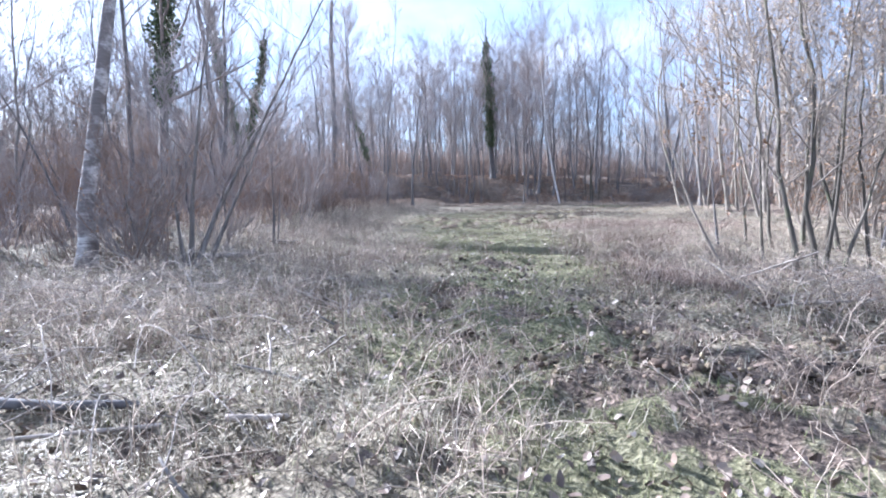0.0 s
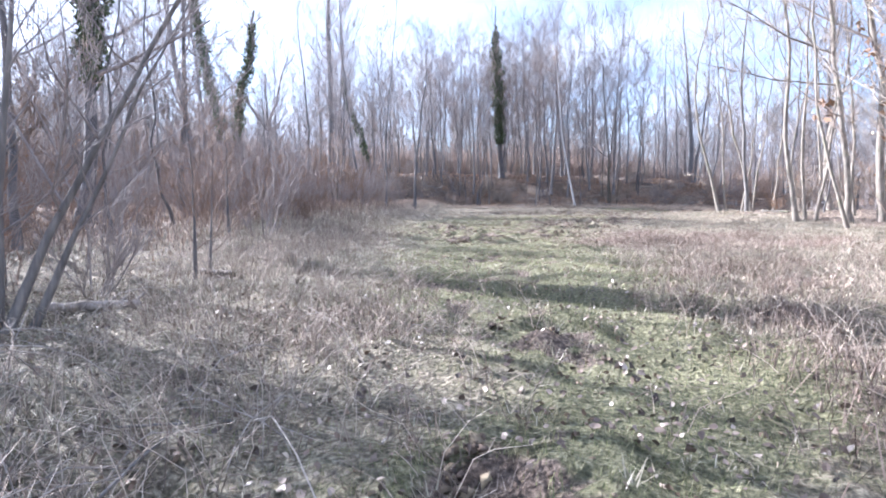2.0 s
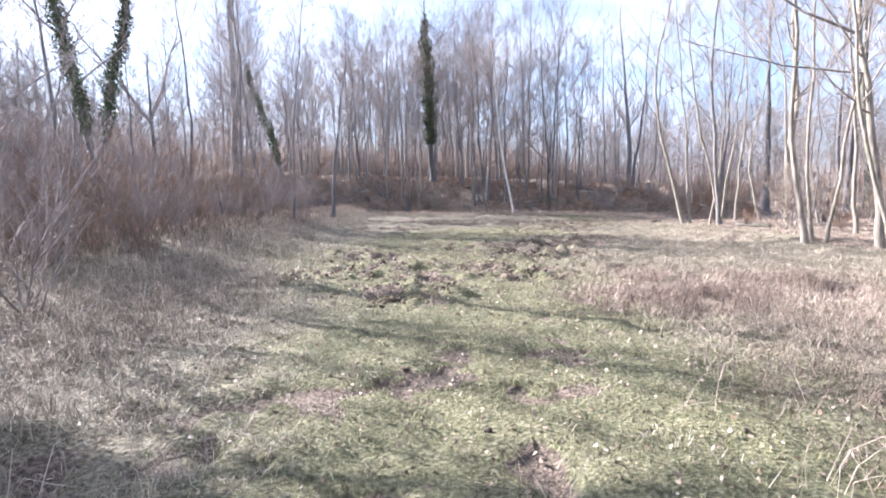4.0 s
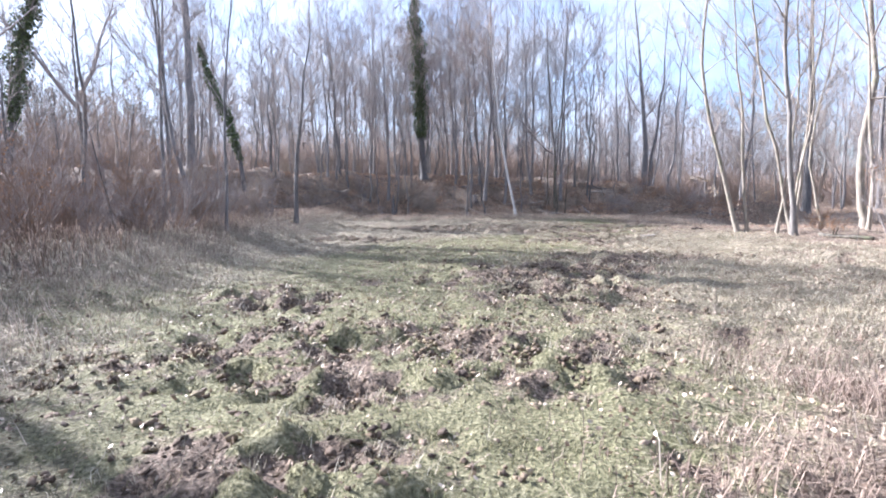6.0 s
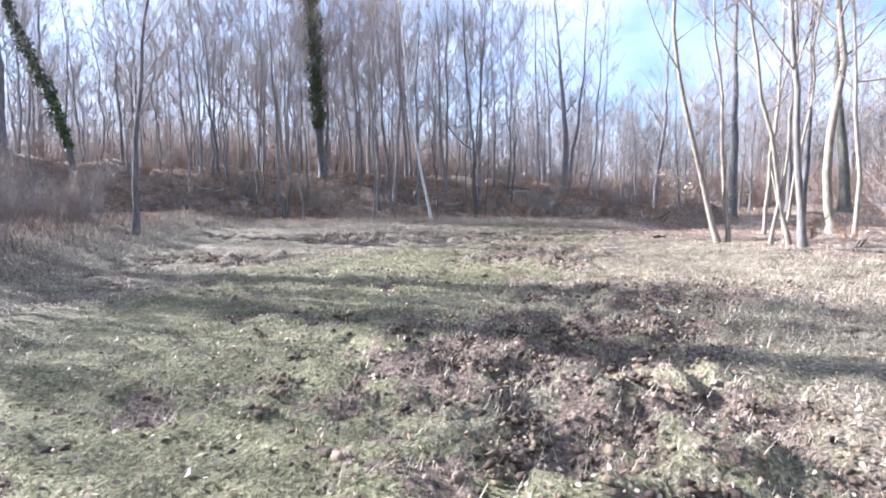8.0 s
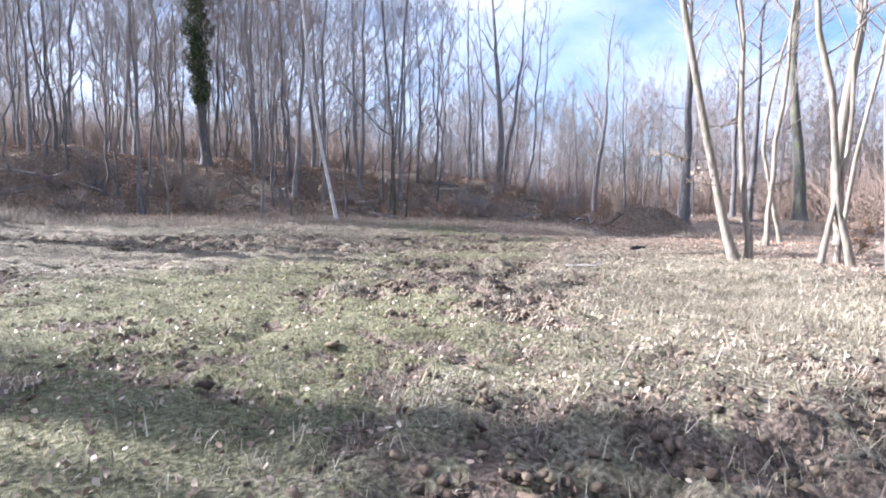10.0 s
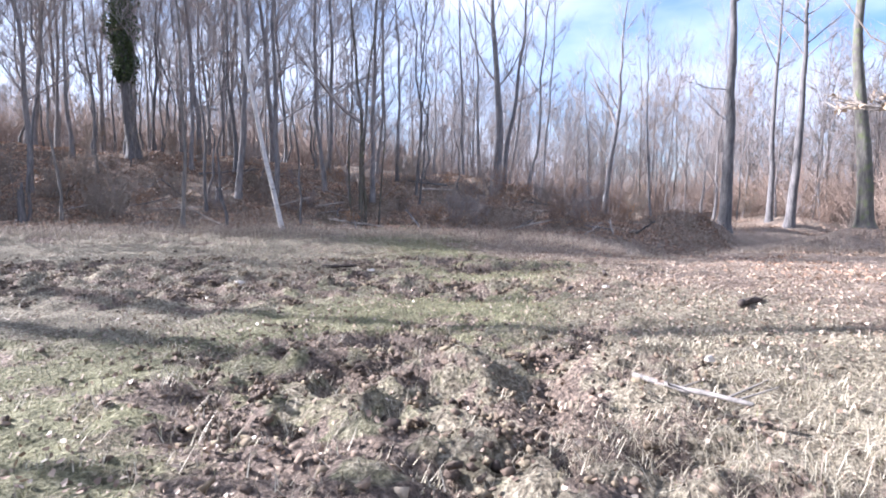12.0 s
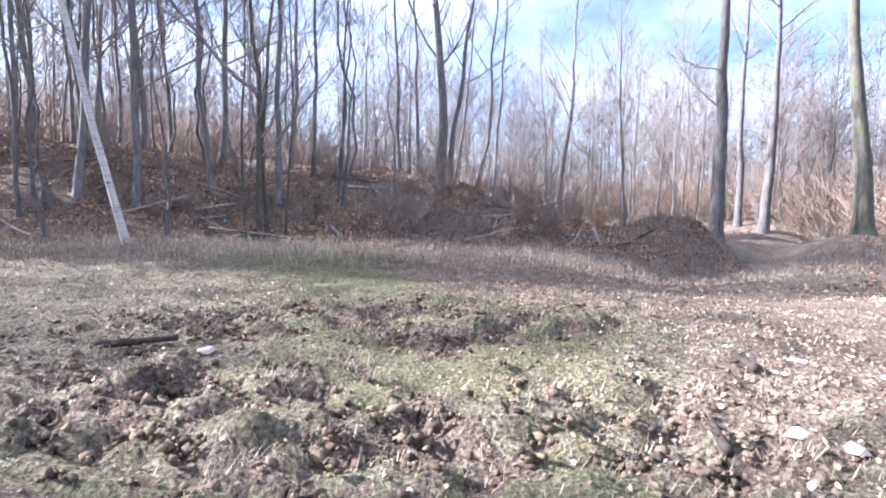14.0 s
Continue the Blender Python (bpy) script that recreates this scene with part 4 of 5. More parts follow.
def in_clearing(x, y, edge=0.0):
    left = np.interp(y, [-12, 0, 8, 14, 30, 44, 50], [-5.0, -4.5, -3.6, -4.6, -6.6, -7.0, -9.0]) - edge
    right = np.interp(y, [-12, 0, 6, 10, 20, 30, 36, 44, 54], [4.5, 4.2, 4.3, 6.0, 9.8, 11.5, 12.5, 21.0, 27.0]) + edge
    return left < x < right and y < bank_foot(x) + 0.8


def turned(x, y, size, lean=3.0):
    return pose(x, y, float(terrain(x, y)) - 0.04, random.uniform(-lean, lean), random.uniform(-lean, lean), random.uniform(0, 360)) @ Matrix.Scale(size, 4)


fresh = {ob.name: True for ob in WOOD + EDGE + BUSH + LEAFY}


def plant(kinds, count, x0, x1, y0, y1, gap, low=0.8, high=1.2, keep=None, lean=3.0, space=0.3):
    """Scatter trees or shrubs over a stretch of the plan, none in the clearing."""
    done = tries = 0
    while done < count and tries < count * 40:
        tries += 1
        x, y = random.uniform(x0, x1), random.uniform(y0, y1)
        if in_clearing(x, y, space) or (keep and not keep(x, y)) or not clear_of(x, y, gap):
            continue
        kind = random.choice(kinds)
        m = turned(x, y, random.uniform(low, high), lean)
        if fresh.pop(kind.name, None):
            kind.matrix_basis = m
        else:
            copy_thing(kind, m)
        stems_at.append((x, y))
        done += 1


del stems_at[-(len(WOOD) + len(EDGE)):]
random.seed(5)
on_bank = lambda x, y: y > bank_foot(x) + 1.5  # noqa: E731
def young(seed, h, r, skin, twig_skin, label, **more):
    g_ = {"limbs": 9, "forks": 5, "twigs": 10, "flat": True, "twig": 0.5, "fine": 0.0042, "reach": 0.16, "rise": 1.1} | more
    return tree("young_tree", label, 0, 0, h, r, 0.02, 0.0, seed * 70, skin, twig_skin, seed, group="young trees of the wood", wander=0.03, **g_)


POLES = [young(131, 8.5, 0.035, BARK_GREY, TWIGS, "thin bare pole-stage tree", first=0.3), young(132, 7.0, 0.028, BARK_PALE, TWIGS_PALE, "thin pale pole-stage tree", first=0.35),
         young(133, 9.5, 0.045, BARK_DARK, TWIGS, "thin dark pole-stage tree", first=0.4)]
del stems_at[-3:]
fresh |= {ob.name: True for ob in POLES}
plant(WOOD, 28, -22, -6, 50, 72, 0.8, 0.8, 1.0, on_bank)
plant(WOOD[:3] + WOOD[4:], 21, -6, 3, 54, 74, 0.8, 0.98, 1.12, on_bank)
plant(WOOD[:1] + WOOD[2:3] + WOOD[4:], 23, 2, 13.5, 55.5, 78, 0.9, 1.1, 1.28, on_bank)
plant(POLES[1:2] + POLES[1:2] + POLES[:1], 80, -16, 19, 46, 60, 0.35, 0.3, 0.65, lambda x, y: y > bank_foot(x) + 0.3, lean=10.0, space=0)
plant(POLES, 56, -18, 15, 53, 64, 0.5, 0.7, 1.2, lambda x, y: y > bank_foot(x) + 0.4, space=0)
plant(POLES[2:], 26, -14, 15, 54, 67, 0.4, 0.9, 1.35, on_bank)
plant(WOOD, 10, 19, 29, 66, 84, 1.6, 0.6, 0.8)
plant(WOOD, 24, -34, -10, 12, 54, 1.8, 0.45, 0.65, lambda x, y: x < -10 - 0.1 * abs(y - 20))
plant(POLES, 30, -20, -6, 10, 52, 0.8, 0.6, 0.9)
plant(WOOD, 6, -24, -9.5, 11, 27, 1.3, 0.7, 0.95)
plant(POLES[2:] + POLES[:1], 26, -12, -4.8, 8.5, 20, 0.6, 0.5, 0.95, lean=9.0)
plant(POLES, 16, 6.5, 13, 9, 21, 0.6, 0.6, 0.95, lean=7.0)
plant(EDGE[2:3] + POLES, 24, 5.5, 20, 9, 32, 0.8, 0.7, 1.0)
track_open = lambda x, y: not (13 < x < 37 and y > 39 + 0.1 * (x - 13))  # noqa: E731
plant(EDGE, 30, 18, 46, 14, 54, 1.6, 0.75, 1.1, track_open)
plant(WOOD + EDGE[3:] + POLES, 46, 27, 62, 60, 96, 1.8, 0.75, 1.1)
plant(WOOD, 10, -22, 26, -20, -5, 2.0, 0.8, 1.1)
plant(BUSH[:3], 36, -11, -4.6, 8, 31, 0.65, 0.5, 0.9, space=0.0)
plant(BUSH[:1] + BUSH[:1] + BUSH[1:3], 44, -14, -6.6, 13, 34, 0.75, 0.7, 1.05, space=0.1)
plant(BUSH, 18, -26, -9, 8, 48, 1.1, 0.8, 1.2)
plant(BUSH + BUSH + LEAFY[1:], 24, -14, -5.5, 30, 50, 0.8, 0.6, 1.0)
plant(BUSH[1:] + LEAFY[:1] + LEAFY, 46, -18, 19.5, 53, 62, 0.6, 0.35, 0.8, lambda x, y: y > bank_foot(x) + 0.8, space=0)
plant(BUSH[2:] + POLES[1:2], 38, -15, 8, 44, 58, 0.5, 0.35, 0.7, lambda x, y: 0.3 < y - bank_foot(x) < 6, space=0)
plant(BUSH + LEAFY[:1], 22, 11.5, 21.5, 51, 58, 0.6, 0.4, 0.8, on_bank, space=0)
plant(BUSH, 9, -22, 20, 60, 76, 1.0, 0.7, 1.2)
plant(LEAFY, 18, 5.5, 14, 9, 26, 0.8, 0.7, 1.2)
plant(LEAFY[:1] + LEAFY + BUSH[1:2], 24, 12, 30, 26, 44, 1.0, 0.5, 1.0, lambda x, y: track_open(x, y + 4))
plant(LEAFY + BUSH, 22, 22, 54, 57, 84, 1.4, 0.6, 1.1)
for bx, by, size in ((15.3, 57.5, 0.8), (14.4, 58.2, 0.6), (12.8, 58.6, 0.7), (24.2, 57.0, 1.1), (23.2, 58.4, 0.8), (17.2, 59.0, 0.6), (1.2, 56.2, 0.6), (13.3, 32.6, 0.6), (14.2, 34.6, 0.8)):
    copy_thing(LEAFY[0], turned(bx, by, size))


# ---- far woods ----
def far_woods():
    """The grey-brown wood that closes the view all round, past the single trees."""
    g = np.random.default_rng(77)
    n = 4200
    a, d = np.r_[g.uniform(-1.25, 1.45, n), g.uniform(1.45, 5.0, n // 8)], g.uniform(44, 150, n + n // 8)
    x, y = 6 + np.sin(a) * d, 26 + np.cos(a) * d
    ok = ~((x > -28) & (x < 48) & (y > -20) & (y < 80))
    x, y = x[ok][:1600], y[ok][:1600]
    n = len(x)
    h = g.uniform(8, 16, n)
    z = terrain(x, y) - 0.2
    s = np.linspace(0, 1, 5)
    tilt = np.cumsum(g.normal(size=(n, 5, 3)) * [1, 1, 0], 1) * 0.012 * h[:, None, None] * (s > 0)[None, :, None]
    line = np.stack([x, y, z], 1)[:, None] + h[:, None, None] * np.array([0, 0, 1.0]) * s[None, :, None] + tilt
    r = 0.0055 * h
    b, br, bs = sprays(g, line, r, 11, 0.34 * h, 3, 0.9, 0.1, 0.3)
    t, tr, ts = sprays(g, b, br, 8, 0.75 * bs, 2, 0.9, 0.25, 0.1)
    k = 3800
    a, d = g.uniform(-1.25, 1.45, k * 3), g.uniform(46, 120, k * 3)
    x, y = 6 + np.sin(a) * d, 26 + np.cos(a) * d
    ok = ~((x > -28) & (x < 46) & (y > -20) & (y < 78))
    x, y = x[ok][:k], y[ok][:k]
    foot = np.repeat(np.stack([x, y, terrain(x, y) - 0.1], 1), 26, 0) + g.normal(size=(len(x) * 26, 3)) * [0.8, 0.8, 0.0]
    tip = foot + unit(g.normal(size=foot.shape) * [1, 1, 0] + [0, 0, 1.4]) * g.uniform(1.4, 8.5, (len(foot), 1))
    low = spikes(np.stack([foot + (tip - foot) * g.uniform(0, 0.5, (len(foot), 1)), tip], 1), 0.027)
    tagged(part("far_scrub", [low], TWIGS_RED), "far brown underwood beneath the leafless trees", "undergrowth", kind="stuff")
    chunks_ = [tubes(line, r[:, None] * np.linspace(1, 0.2, 5), 4), spikes(b, np.clip(br * 0.4, 0.02, None)), spikes(t, 0.026)]
    tagged(part("far_woods", chunks_, FAR_TWIGS), "far grey-brown leafless woodland behind the clearing", "woodland", kind="stuff")


far_woods()


# ---- what grows and lies on the ground ----
def scatter(count, x0, x1, y0, y1, weight, seed):
    """Places on the ground, the more the greater weight(x, y) from 0 to 1."""
    g = np.random.default_rng(seed)
    got = []
    while sum(len(k) for k in got) < count:
        x, y = g.uniform(x0, x1, count), g.uniform(y0, y1, count)
        k = g.random(count) < weight(x, y)
        got.append(np.stack([x[k], y[k]], 1))
    p = np.concatenate(got)[:count]
    return np.c_[p, ground_z(p[:, 0], p[:, 1])]


def near_way(x, y):
    """How near a place lies to the middle of the clearing, where things are seen close."""
    mid = np.interp(y, [0, 8, 16, 24, 32, 40, 50], [0.5, 0.0, 0.3, 1.2, 5.0, 8.5, 10.0])
    return np.exp(-(((x - mid) / 5.5) ** 2))


def cover():
    g = np.random.default_rng(202)

    def turf(x, y):
        soil, straw, litter, green, clearing = masks(x, y)
        return np.clip((0.25 + 0.2 * smooth(9, 4, y) + 0.75 * green) * (1 - 0.85 * soil) * (1 - (0.35 + 0.57 * smooth(22, 25, y)) * torn(x, y)) * (1 - 0.8 * litter), 0, 1) * near_way(x, y)

    def dry(x, y):
        soil, straw, litter, green, clearing = masks(x, y)
        clump = smooth(0.42, 0.62, fbm(x, y, 0.9, 61, 3))
        return np.clip((0.12 + straw) * (0.15 + clump) * (1 - 0.8 * soil) * (1 - 0.75 * torn(x, y)) * (1 - 0.9 * litter), 0, 1) * np.clip(near_way(x, y) + 0.25, 0, 1)

    def fallen(x, y):
        soil, straw, litter, green, clearing = masks(x, y)
        return np.clip(0.3 - 0.15 * green * smooth(34, 38, y) + 0.6 * patch(x, y, 11.6, 38.6, 2.4, 2.4) + 0.9 * litter + 0.6 * smooth(7, 3, y) + 0.35 * smooth(0.5, 0.7, fbm(x, y, 0.6, 71)), 0, 1) * (1 - 0.55 * torn(x, y)) * np.clip(near_way(x, y) + 0.12, 0, 1)

    p = scatter(290000, -7, 14, 1.2, 50, turf, 301)
    olive = g.random(len(p)) < smooth(8, 19, p[:, 1]) * 0.75
    tagged(part("green_turf", [blades(g, p[~olive], 0.034, 0.0026, 0.8, False)], GRASS_GREEN, smooth=False), "short worn green winter turf along the clearing", "grass", kind="stuff")
    tagged(part("yellowed_turf", [blades(g, p[olive], 0.03, 0.0026, 0.9, False)], GRASS_OLIVE, smooth=False), "short yellowed olive turf of the open clearing", "grass", kind="stuff")
    p = scatter(8000, -8, 17, 1.2, 53, dry, 302)
    p = p.repeat(12, 0) + g.normal(size=(8000 * 12, 3)) * [0.075, 0.075, 0.0]
    tall = 0.06 + 0.1 * smooth(0.5, 0.75, fbm(p[:, 0], p[:, 1], 0.9, 61, 3)) * (1 - np.exp(-(((p[:, 0] - 1) / 3) ** 2)))
    tagged(part("dry_grass", [blades(g, p, tall * np.interp(p[:, 1], [2, 9, 33, 37], [0.7, 1.0, 1.0, 0.5]), 0.003, 1.6)], GRASS_DRY, smooth=False), "pale dry tussock grass flattened by winter", "grass", kind="stuff")
    def matted(x, y):
        return np.clip(patch(x, y, 8.8, 32.4, 1.9, 2.8) + 0.3 * patch(x, y, 6.9, 21.0, 2.2, 4.0) + 0.8 * patch(x, y, 5.4, 15.0, 1.8, 2.0) + 0.6 * patch(x, y, -2.6, 12.4, 1.2, 2.2) + 0.35 * patch(x, y, -0.6, 3.6, 1.3, 1.0), 0, 1) * (0.15 + smooth(0.4, 0.58, fbm(x, y, 1.4, 97, 3)))

    p = scatter(1900, -6, 13, 2, 38, matted, 316).repeat(22, 0)
    p = p + g.normal(size=p.shape) * [0.07, 0.07, 0.0]
    tagged(part("straw_tussocks", [blades(g, p, 0.06 + 0.09 * g.random(len(p)), 0.002, 2.2)], GRASS_DRY, smooth=False), "long bleached straw tussocks combed flat by winter", "grass", kind="stuff")
    p = scatter(100000, -8, 26, 1.2, 56, lambda x, y: fallen(x, y) * (1 - 0.6 * matted(x, y)) * (1 - 0.55 * smooth(8, 11, y) * smooth(24, 19, y)), 303)
    p = p[(p[:, 1] > 9) | (g.random(len(p)) < 0.6)]
    p[:, 2] += g.uniform(0.0, 0.035, len(p))
    path_x = np.interp(p[:, 1], [0, 8, 16, 22, 30, 38], [0.5, -0.3, 0.3, 0.8, 4.5, 7.5])
    near = (np.abs(p[:, 0] - path_x) < 3.4) & (p[:, 1] < 43)
    deep_brown = (p[:, 1] < 12) & (g.random(len(p)) < 0.55 + 0.35 * smooth(0.2, 1.6, p[:, 0]))
    chunks = [lobed_leaves(g, p[near & ~deep_brown], 0.032, 0.35), leaves(g, p[~near & ~deep_brown], 0.04, 0.5)]
    tagged(part("fallen_leaves", chunks, LEAF_LITTER, smooth=False), "scattered curled tan fallen leaves on the ground", "leaves", kind="stuff")
    tagged(part("dark_brown_leaves", [lobed_leaves(g, p[deep_brown], 0.045)], LEAF_DARK_BROWN, smooth=False), "dark brown leaves trodden into the path", "leaves", kind="stuff")

    def clods(x, y):
        loose = smooth(0.48, 0.62, fbm(x, y, 0.45, 17)) * smooth(0.5, 0.62, fbm(x, y, 2.6, 7))
        return np.clip(torn(x, y) * (0.25 + 0.75 * smooth(0.55, 0.42, fbm(x, y, 3.1, 3, 3))) + 0.3 * loose * smooth(14, 20, y) + 0.012, 0, 1)

    p = scatter(15000, -5, 14, 3.2, 47, clods, 304)
    tagged(part("soil_clods", [lumps(g, p, (0.008 + 0.027 * g.random(len(p)) ** 2.2) * np.interp(p[:, 1], [6, 18], [0.45, 1.0]), 0.85, 0.25)], SOIL), "dark crumbly soil clods turned up from the turf", "soil", kind="stuff")
    p = scatter(5000, -5, 14, 3.2, 47, clods, 311)
    tagged(part("turf_sods", [lumps(g, p + [0, 0, 0.01], (0.01 + 0.027 * g.random(len(p)) ** 2.0) * np.interp(p[:, 1], [6, 18], [0.5, 1.0]), 0.75, 0.25)], SOD), "overturned turf sods with grass and earth clinging", "sods", kind="stuff")

    p = scatter(900, -5, 14, 3, 47, lambda x, y: torn(x, y) * smooth(0.52, 0.46, fbm(x, y, 2.3, 63, 2)), 315).repeat(9, 0)
    p = p + g.normal(size=p.shape) * [0.055, 0.055, 0.018] + [0, 0, 0.025]
    tagged(part("turf_slabs", [lumps(g, p, 0.01 + 0.024 * g.random(len(p)), 0.8, 0.2)], SOD), "crumbling flipped slabs of turf and dark earth", "sods", kind="stuff")
    p = scatter(4200, -5, 14, 3.2, 47, clods, 313)
    p = p.repeat(9, 0) + g.normal(size=(37800, 3)) * [0.045, 0.045, 0.0] + [0, 0, 0.02]
    tagged(part("torn_tufts", [blades(g, p, 0.04 + 0.045 * g.random(len(p)), 0.0035, 1.2, False)], GRASS_DRY, smooth=False), "torn pale grass tufts among the rooted soil", "grass", kind="stuff")

    # withered stalks and brambles beside the start
    def weeds(x, y):
        return np.clip(patch(x, y, -2.6, 5.6, 2.6, 2.8) + 0.9 * patch(x, y, 4.6, 5.6, 1.6, 2.2) + 0.4 * patch(x, y, 0.0, 3.2, 2.0, 1.6) + 0.8 * patch(x, y, -1.5, 9.5, 1.6, 2.6) + 0.6 * patch(x, y, 3.2, 8.6, 1.3, 2.6) + 0.5 * patch(x, y, 4.4, 12.5, 2.4, 4.5) + 0.5 * patch(x, y, -4.5, 15, 1.6, 6), 0, 1)

    p = scatter(1100, -7, 8, 1.6, 22, weeds, 305)
    p = p.repeat(6, 0) + g.normal(size=(6600, 3)) * [0.09, 0.09, 0.0]
    k = len(p)
    a, s = g.random(k) * 2 * np.pi, np.linspace(0, 1, 5)
    h, out = g.uniform(0.12, 0.5, k), g.uniform(0.05, 0.5, k)
    way = np.stack([np.cos(a), np.sin(a), 0 * a], 1)
    s = s[:4] / s[3]
    line = p[:, None] + way[:, None] * (out[:, None] * s[None] ** 1.5)[..., None] + np.array([0, 0, 1.0]) * (h[:, None] * (s * (1.5 - 0.7 * s))[None])[..., None] + g.normal(size=(k, 4, 3)) * 0.012
    side, sr, sz = sprays(g, line, np.full(k, 0.003), 3, 0.35 * h, 3, 0.8, 0.3, 0.3)
    tagged(part("withered_weeds", [tubes(line, np.full((k, 1), 0.003) * np.linspace(1, 0.4, 4), 3), spikes(side, 0.0024)], STALKS), "tangle of withered grey-brown weed stalks and brambles", "weeds", kind="stuff")

    # long arching bramble canes
    p = scatter(420, -6.5, 7, 1.8, 16, lambda x, y: np.clip(patch(x, y, -3.4, 5.0, 2.2, 3.0) + patch(x, y, 4.9, 6.0, 1.5, 2.4) + 0.25 * patch(x, y, -4.6, 11, 1.2, 5), 0, 1), 312)
    k, s = len(p), np.linspace(0, 1, 8)
    a, size = g.random(k) * 2 * np.pi, g.uniform(0.5, 1.5, k)
    way = np.stack([np.cos(a), np.sin(a), 0 * a], 1)
    line = p[:, None] + way[:, None] * (size[:, None] * s[None])[..., None] + np.array([0, 0, 1.0]) * (size[:, None] * g.uniform(0.5, 1.3, (k, 1)) * (s * (1.05 - s))[None])[..., None] + np.cumsum(g.normal(size=(k, 8, 3)), 1) * 0.016
    shoots, sr, sz = sprays(g, line, np.full(k, 0.004), 5, 0.3 * size, 4, 0.9, 0.2, 0.15)
    tagged(part("bramble_canes", [tubes(line, np.full((k, 1), 0.0048) * np.linspace(1, 0.5, 8), 4), spikes(shoots, 0.003)], DEAD_WOOD), "arching pale dead bramble canes and thin fallen branches", "brambles", kind="stuff")

    # low brown growth at the foot of the bank and on it
    def rusty(x, y):
        d = y - bank_foot(x)
        return smooth(-2.5, 0.5, d) * smooth(10, 6, d) * smooth(20.5, 19, x) * (0.06 + smooth(0.45, 0.65, fbm(x, y, 0.6, 81)))

    p = scatter(12000, -16, 25, 40, 66, rusty, 306)
    tagged(part("dry_bracken", [blades(g, p, 0.12 + 0.32 * g.random(len(p)) ** 2, 0.008, 1.5)], BRACKEN, smooth=False), "rusty dead bracken and bramble over the bank", "bracken", kind="stuff")

    p = scatter(38000, -16, 25, 40, 64, lambda x, y: smooth(-0.5, 2, y - bank_foot(x)) * smooth(11, 7, y - bank_foot(x)) * (0.25 + smooth(0.42, 0.6, fbm(x, y, 0.35, 83))), 309)
    p[:, 2] += g.uniform(0, 0.05, len(p))
    tagged(part("rusty_leaf_litter", [leaves(g, p, 0.1, 0.5)], LEAF_RUST, smooth=False), "rusty beech leaf litter drifted over the bank", "leaves", kind="stuff")

    p = scatter(26000, 14, 44, 38, 68, lambda x, y: smooth(13, 17, x) * smooth(0.35, 0.6, fbm(x, y, 0.4, 87)), 310)
    tagged(part("track_leaf_litter", [leaves(g, p, 0.09, 0.6)], LEAF_RUST, smooth=False), "tan leaf litter beside the sunken track", "leaves", kind="stuff")

    p = scatter(15000, 19, 46, 45, 74, lambda x, y: smooth(1.4, 3.0, np.abs(y - 49.3 - 0.4 * (x - 23))) * smooth(0.42, 0.62, fbm(x, y, 0.5, 93)), 314)
    tagged(part("track_undergrowth", [blades(g, p, 0.12 + 0.4 * g.random(len(p)) ** 1.5, 0.009, 1.3)], BRACKEN, smooth=False), "dead brown undergrowth beside the sunken track", "undergrowth", kind="stuff")

    # dead growth under the thicket
    p = scatter(24000, -20, -5, 5, 52, lambda x, y: smooth(-5, -7, x) * smooth(-20, -8, x) * (0.2 + smooth(0.4, 0.6, fbm(x, y, 0.5, 91))), 308)
    tagged(part("thicket_undergrowth", [blades(g, p, 0.2 + 0.4 * g.random(len(p)), 0.007, 1.3)], BRACKEN, smooth=False), "dead brown undergrowth beneath the thicket", "undergrowth", kind="stuff")

    # low mounds of dead bramble and dock beside the path
    def mounds(x, y):
        return np.clip(patch(x, y, 3.3, 11.2, 1.2, 1.7) + 0.7 * patch(x, y, 4.6, 14.2, 1.6, 0.8) + 0.7 * patch(x, y, 3.3, 7.4, 1.3, 1.6) + 0.25 * patch(x, y, -1.7, 9.6, 0.9, 1.1) + patch(x, y, 5.0, 18.8, 2.6, 2.2), 0, 1) * (0.1 + smooth(0.42, 0.6, fbm(x, y, 1.1, 99, 3)))

    p = scatter(20000, -4, 9, 4, 22, mounds, 317)
    tagged(part("dead_brambles", [blades(g, p, 0.1 + 0.2 * g.random(len(p)), 0.0028, 1.5)], BRAMBLE, smooth=False), "low mounds of dead red-brown bramble beside the path", "brambles", kind="stuff")

    # longer pale grass along the margins
    def margin(x, y):
        d = y - bank_foot(x)
        left = np.interp(y, [0, 14, 30, 44], [-4.0, -4.6, -6.4, -7.0])
        return np.clip(np.exp(-(((d + 2.2) / 1.6) ** 2)) + 0.85 * np.exp(-(((d - 1.6) / 2.6) ** 2)) * smooth(0.4, 0.56, fbm(x, y, 0.5, 95)) + 0.8 * np.exp(-(((x - left - 0.6) / 1.3) ** 2)) + 0.55 * patch(x, y, 6.6, 18.0, 2.8, 6.0) + 0.5 * patch(x, y, 4.2, 17.5, 1.6, 2.6) + 0.3 * patch(x, y, 9.0, 28.0, 2.6, 6.0) + 0.8 * patch(x, y, 23.8, 52.4, 2.0, 1.6), 0, 1) * smooth(8, 13, y)

    p = scatter(66000, -12, 26, 8, 58, margin, 307)
    tagged(part("margin_grass", [blades(g, p, (0.12 + 0.32 * g.random(len(p))) * (1 - 0.5 * smooth(0, 3, p[:, 0]) * smooth(42, 36, p[:, 1])), 0.0036, 1.4)], STALKS, smooth=False), "long withered grey-brown grass along the thicket", "grass", kind="stuff")


cover()


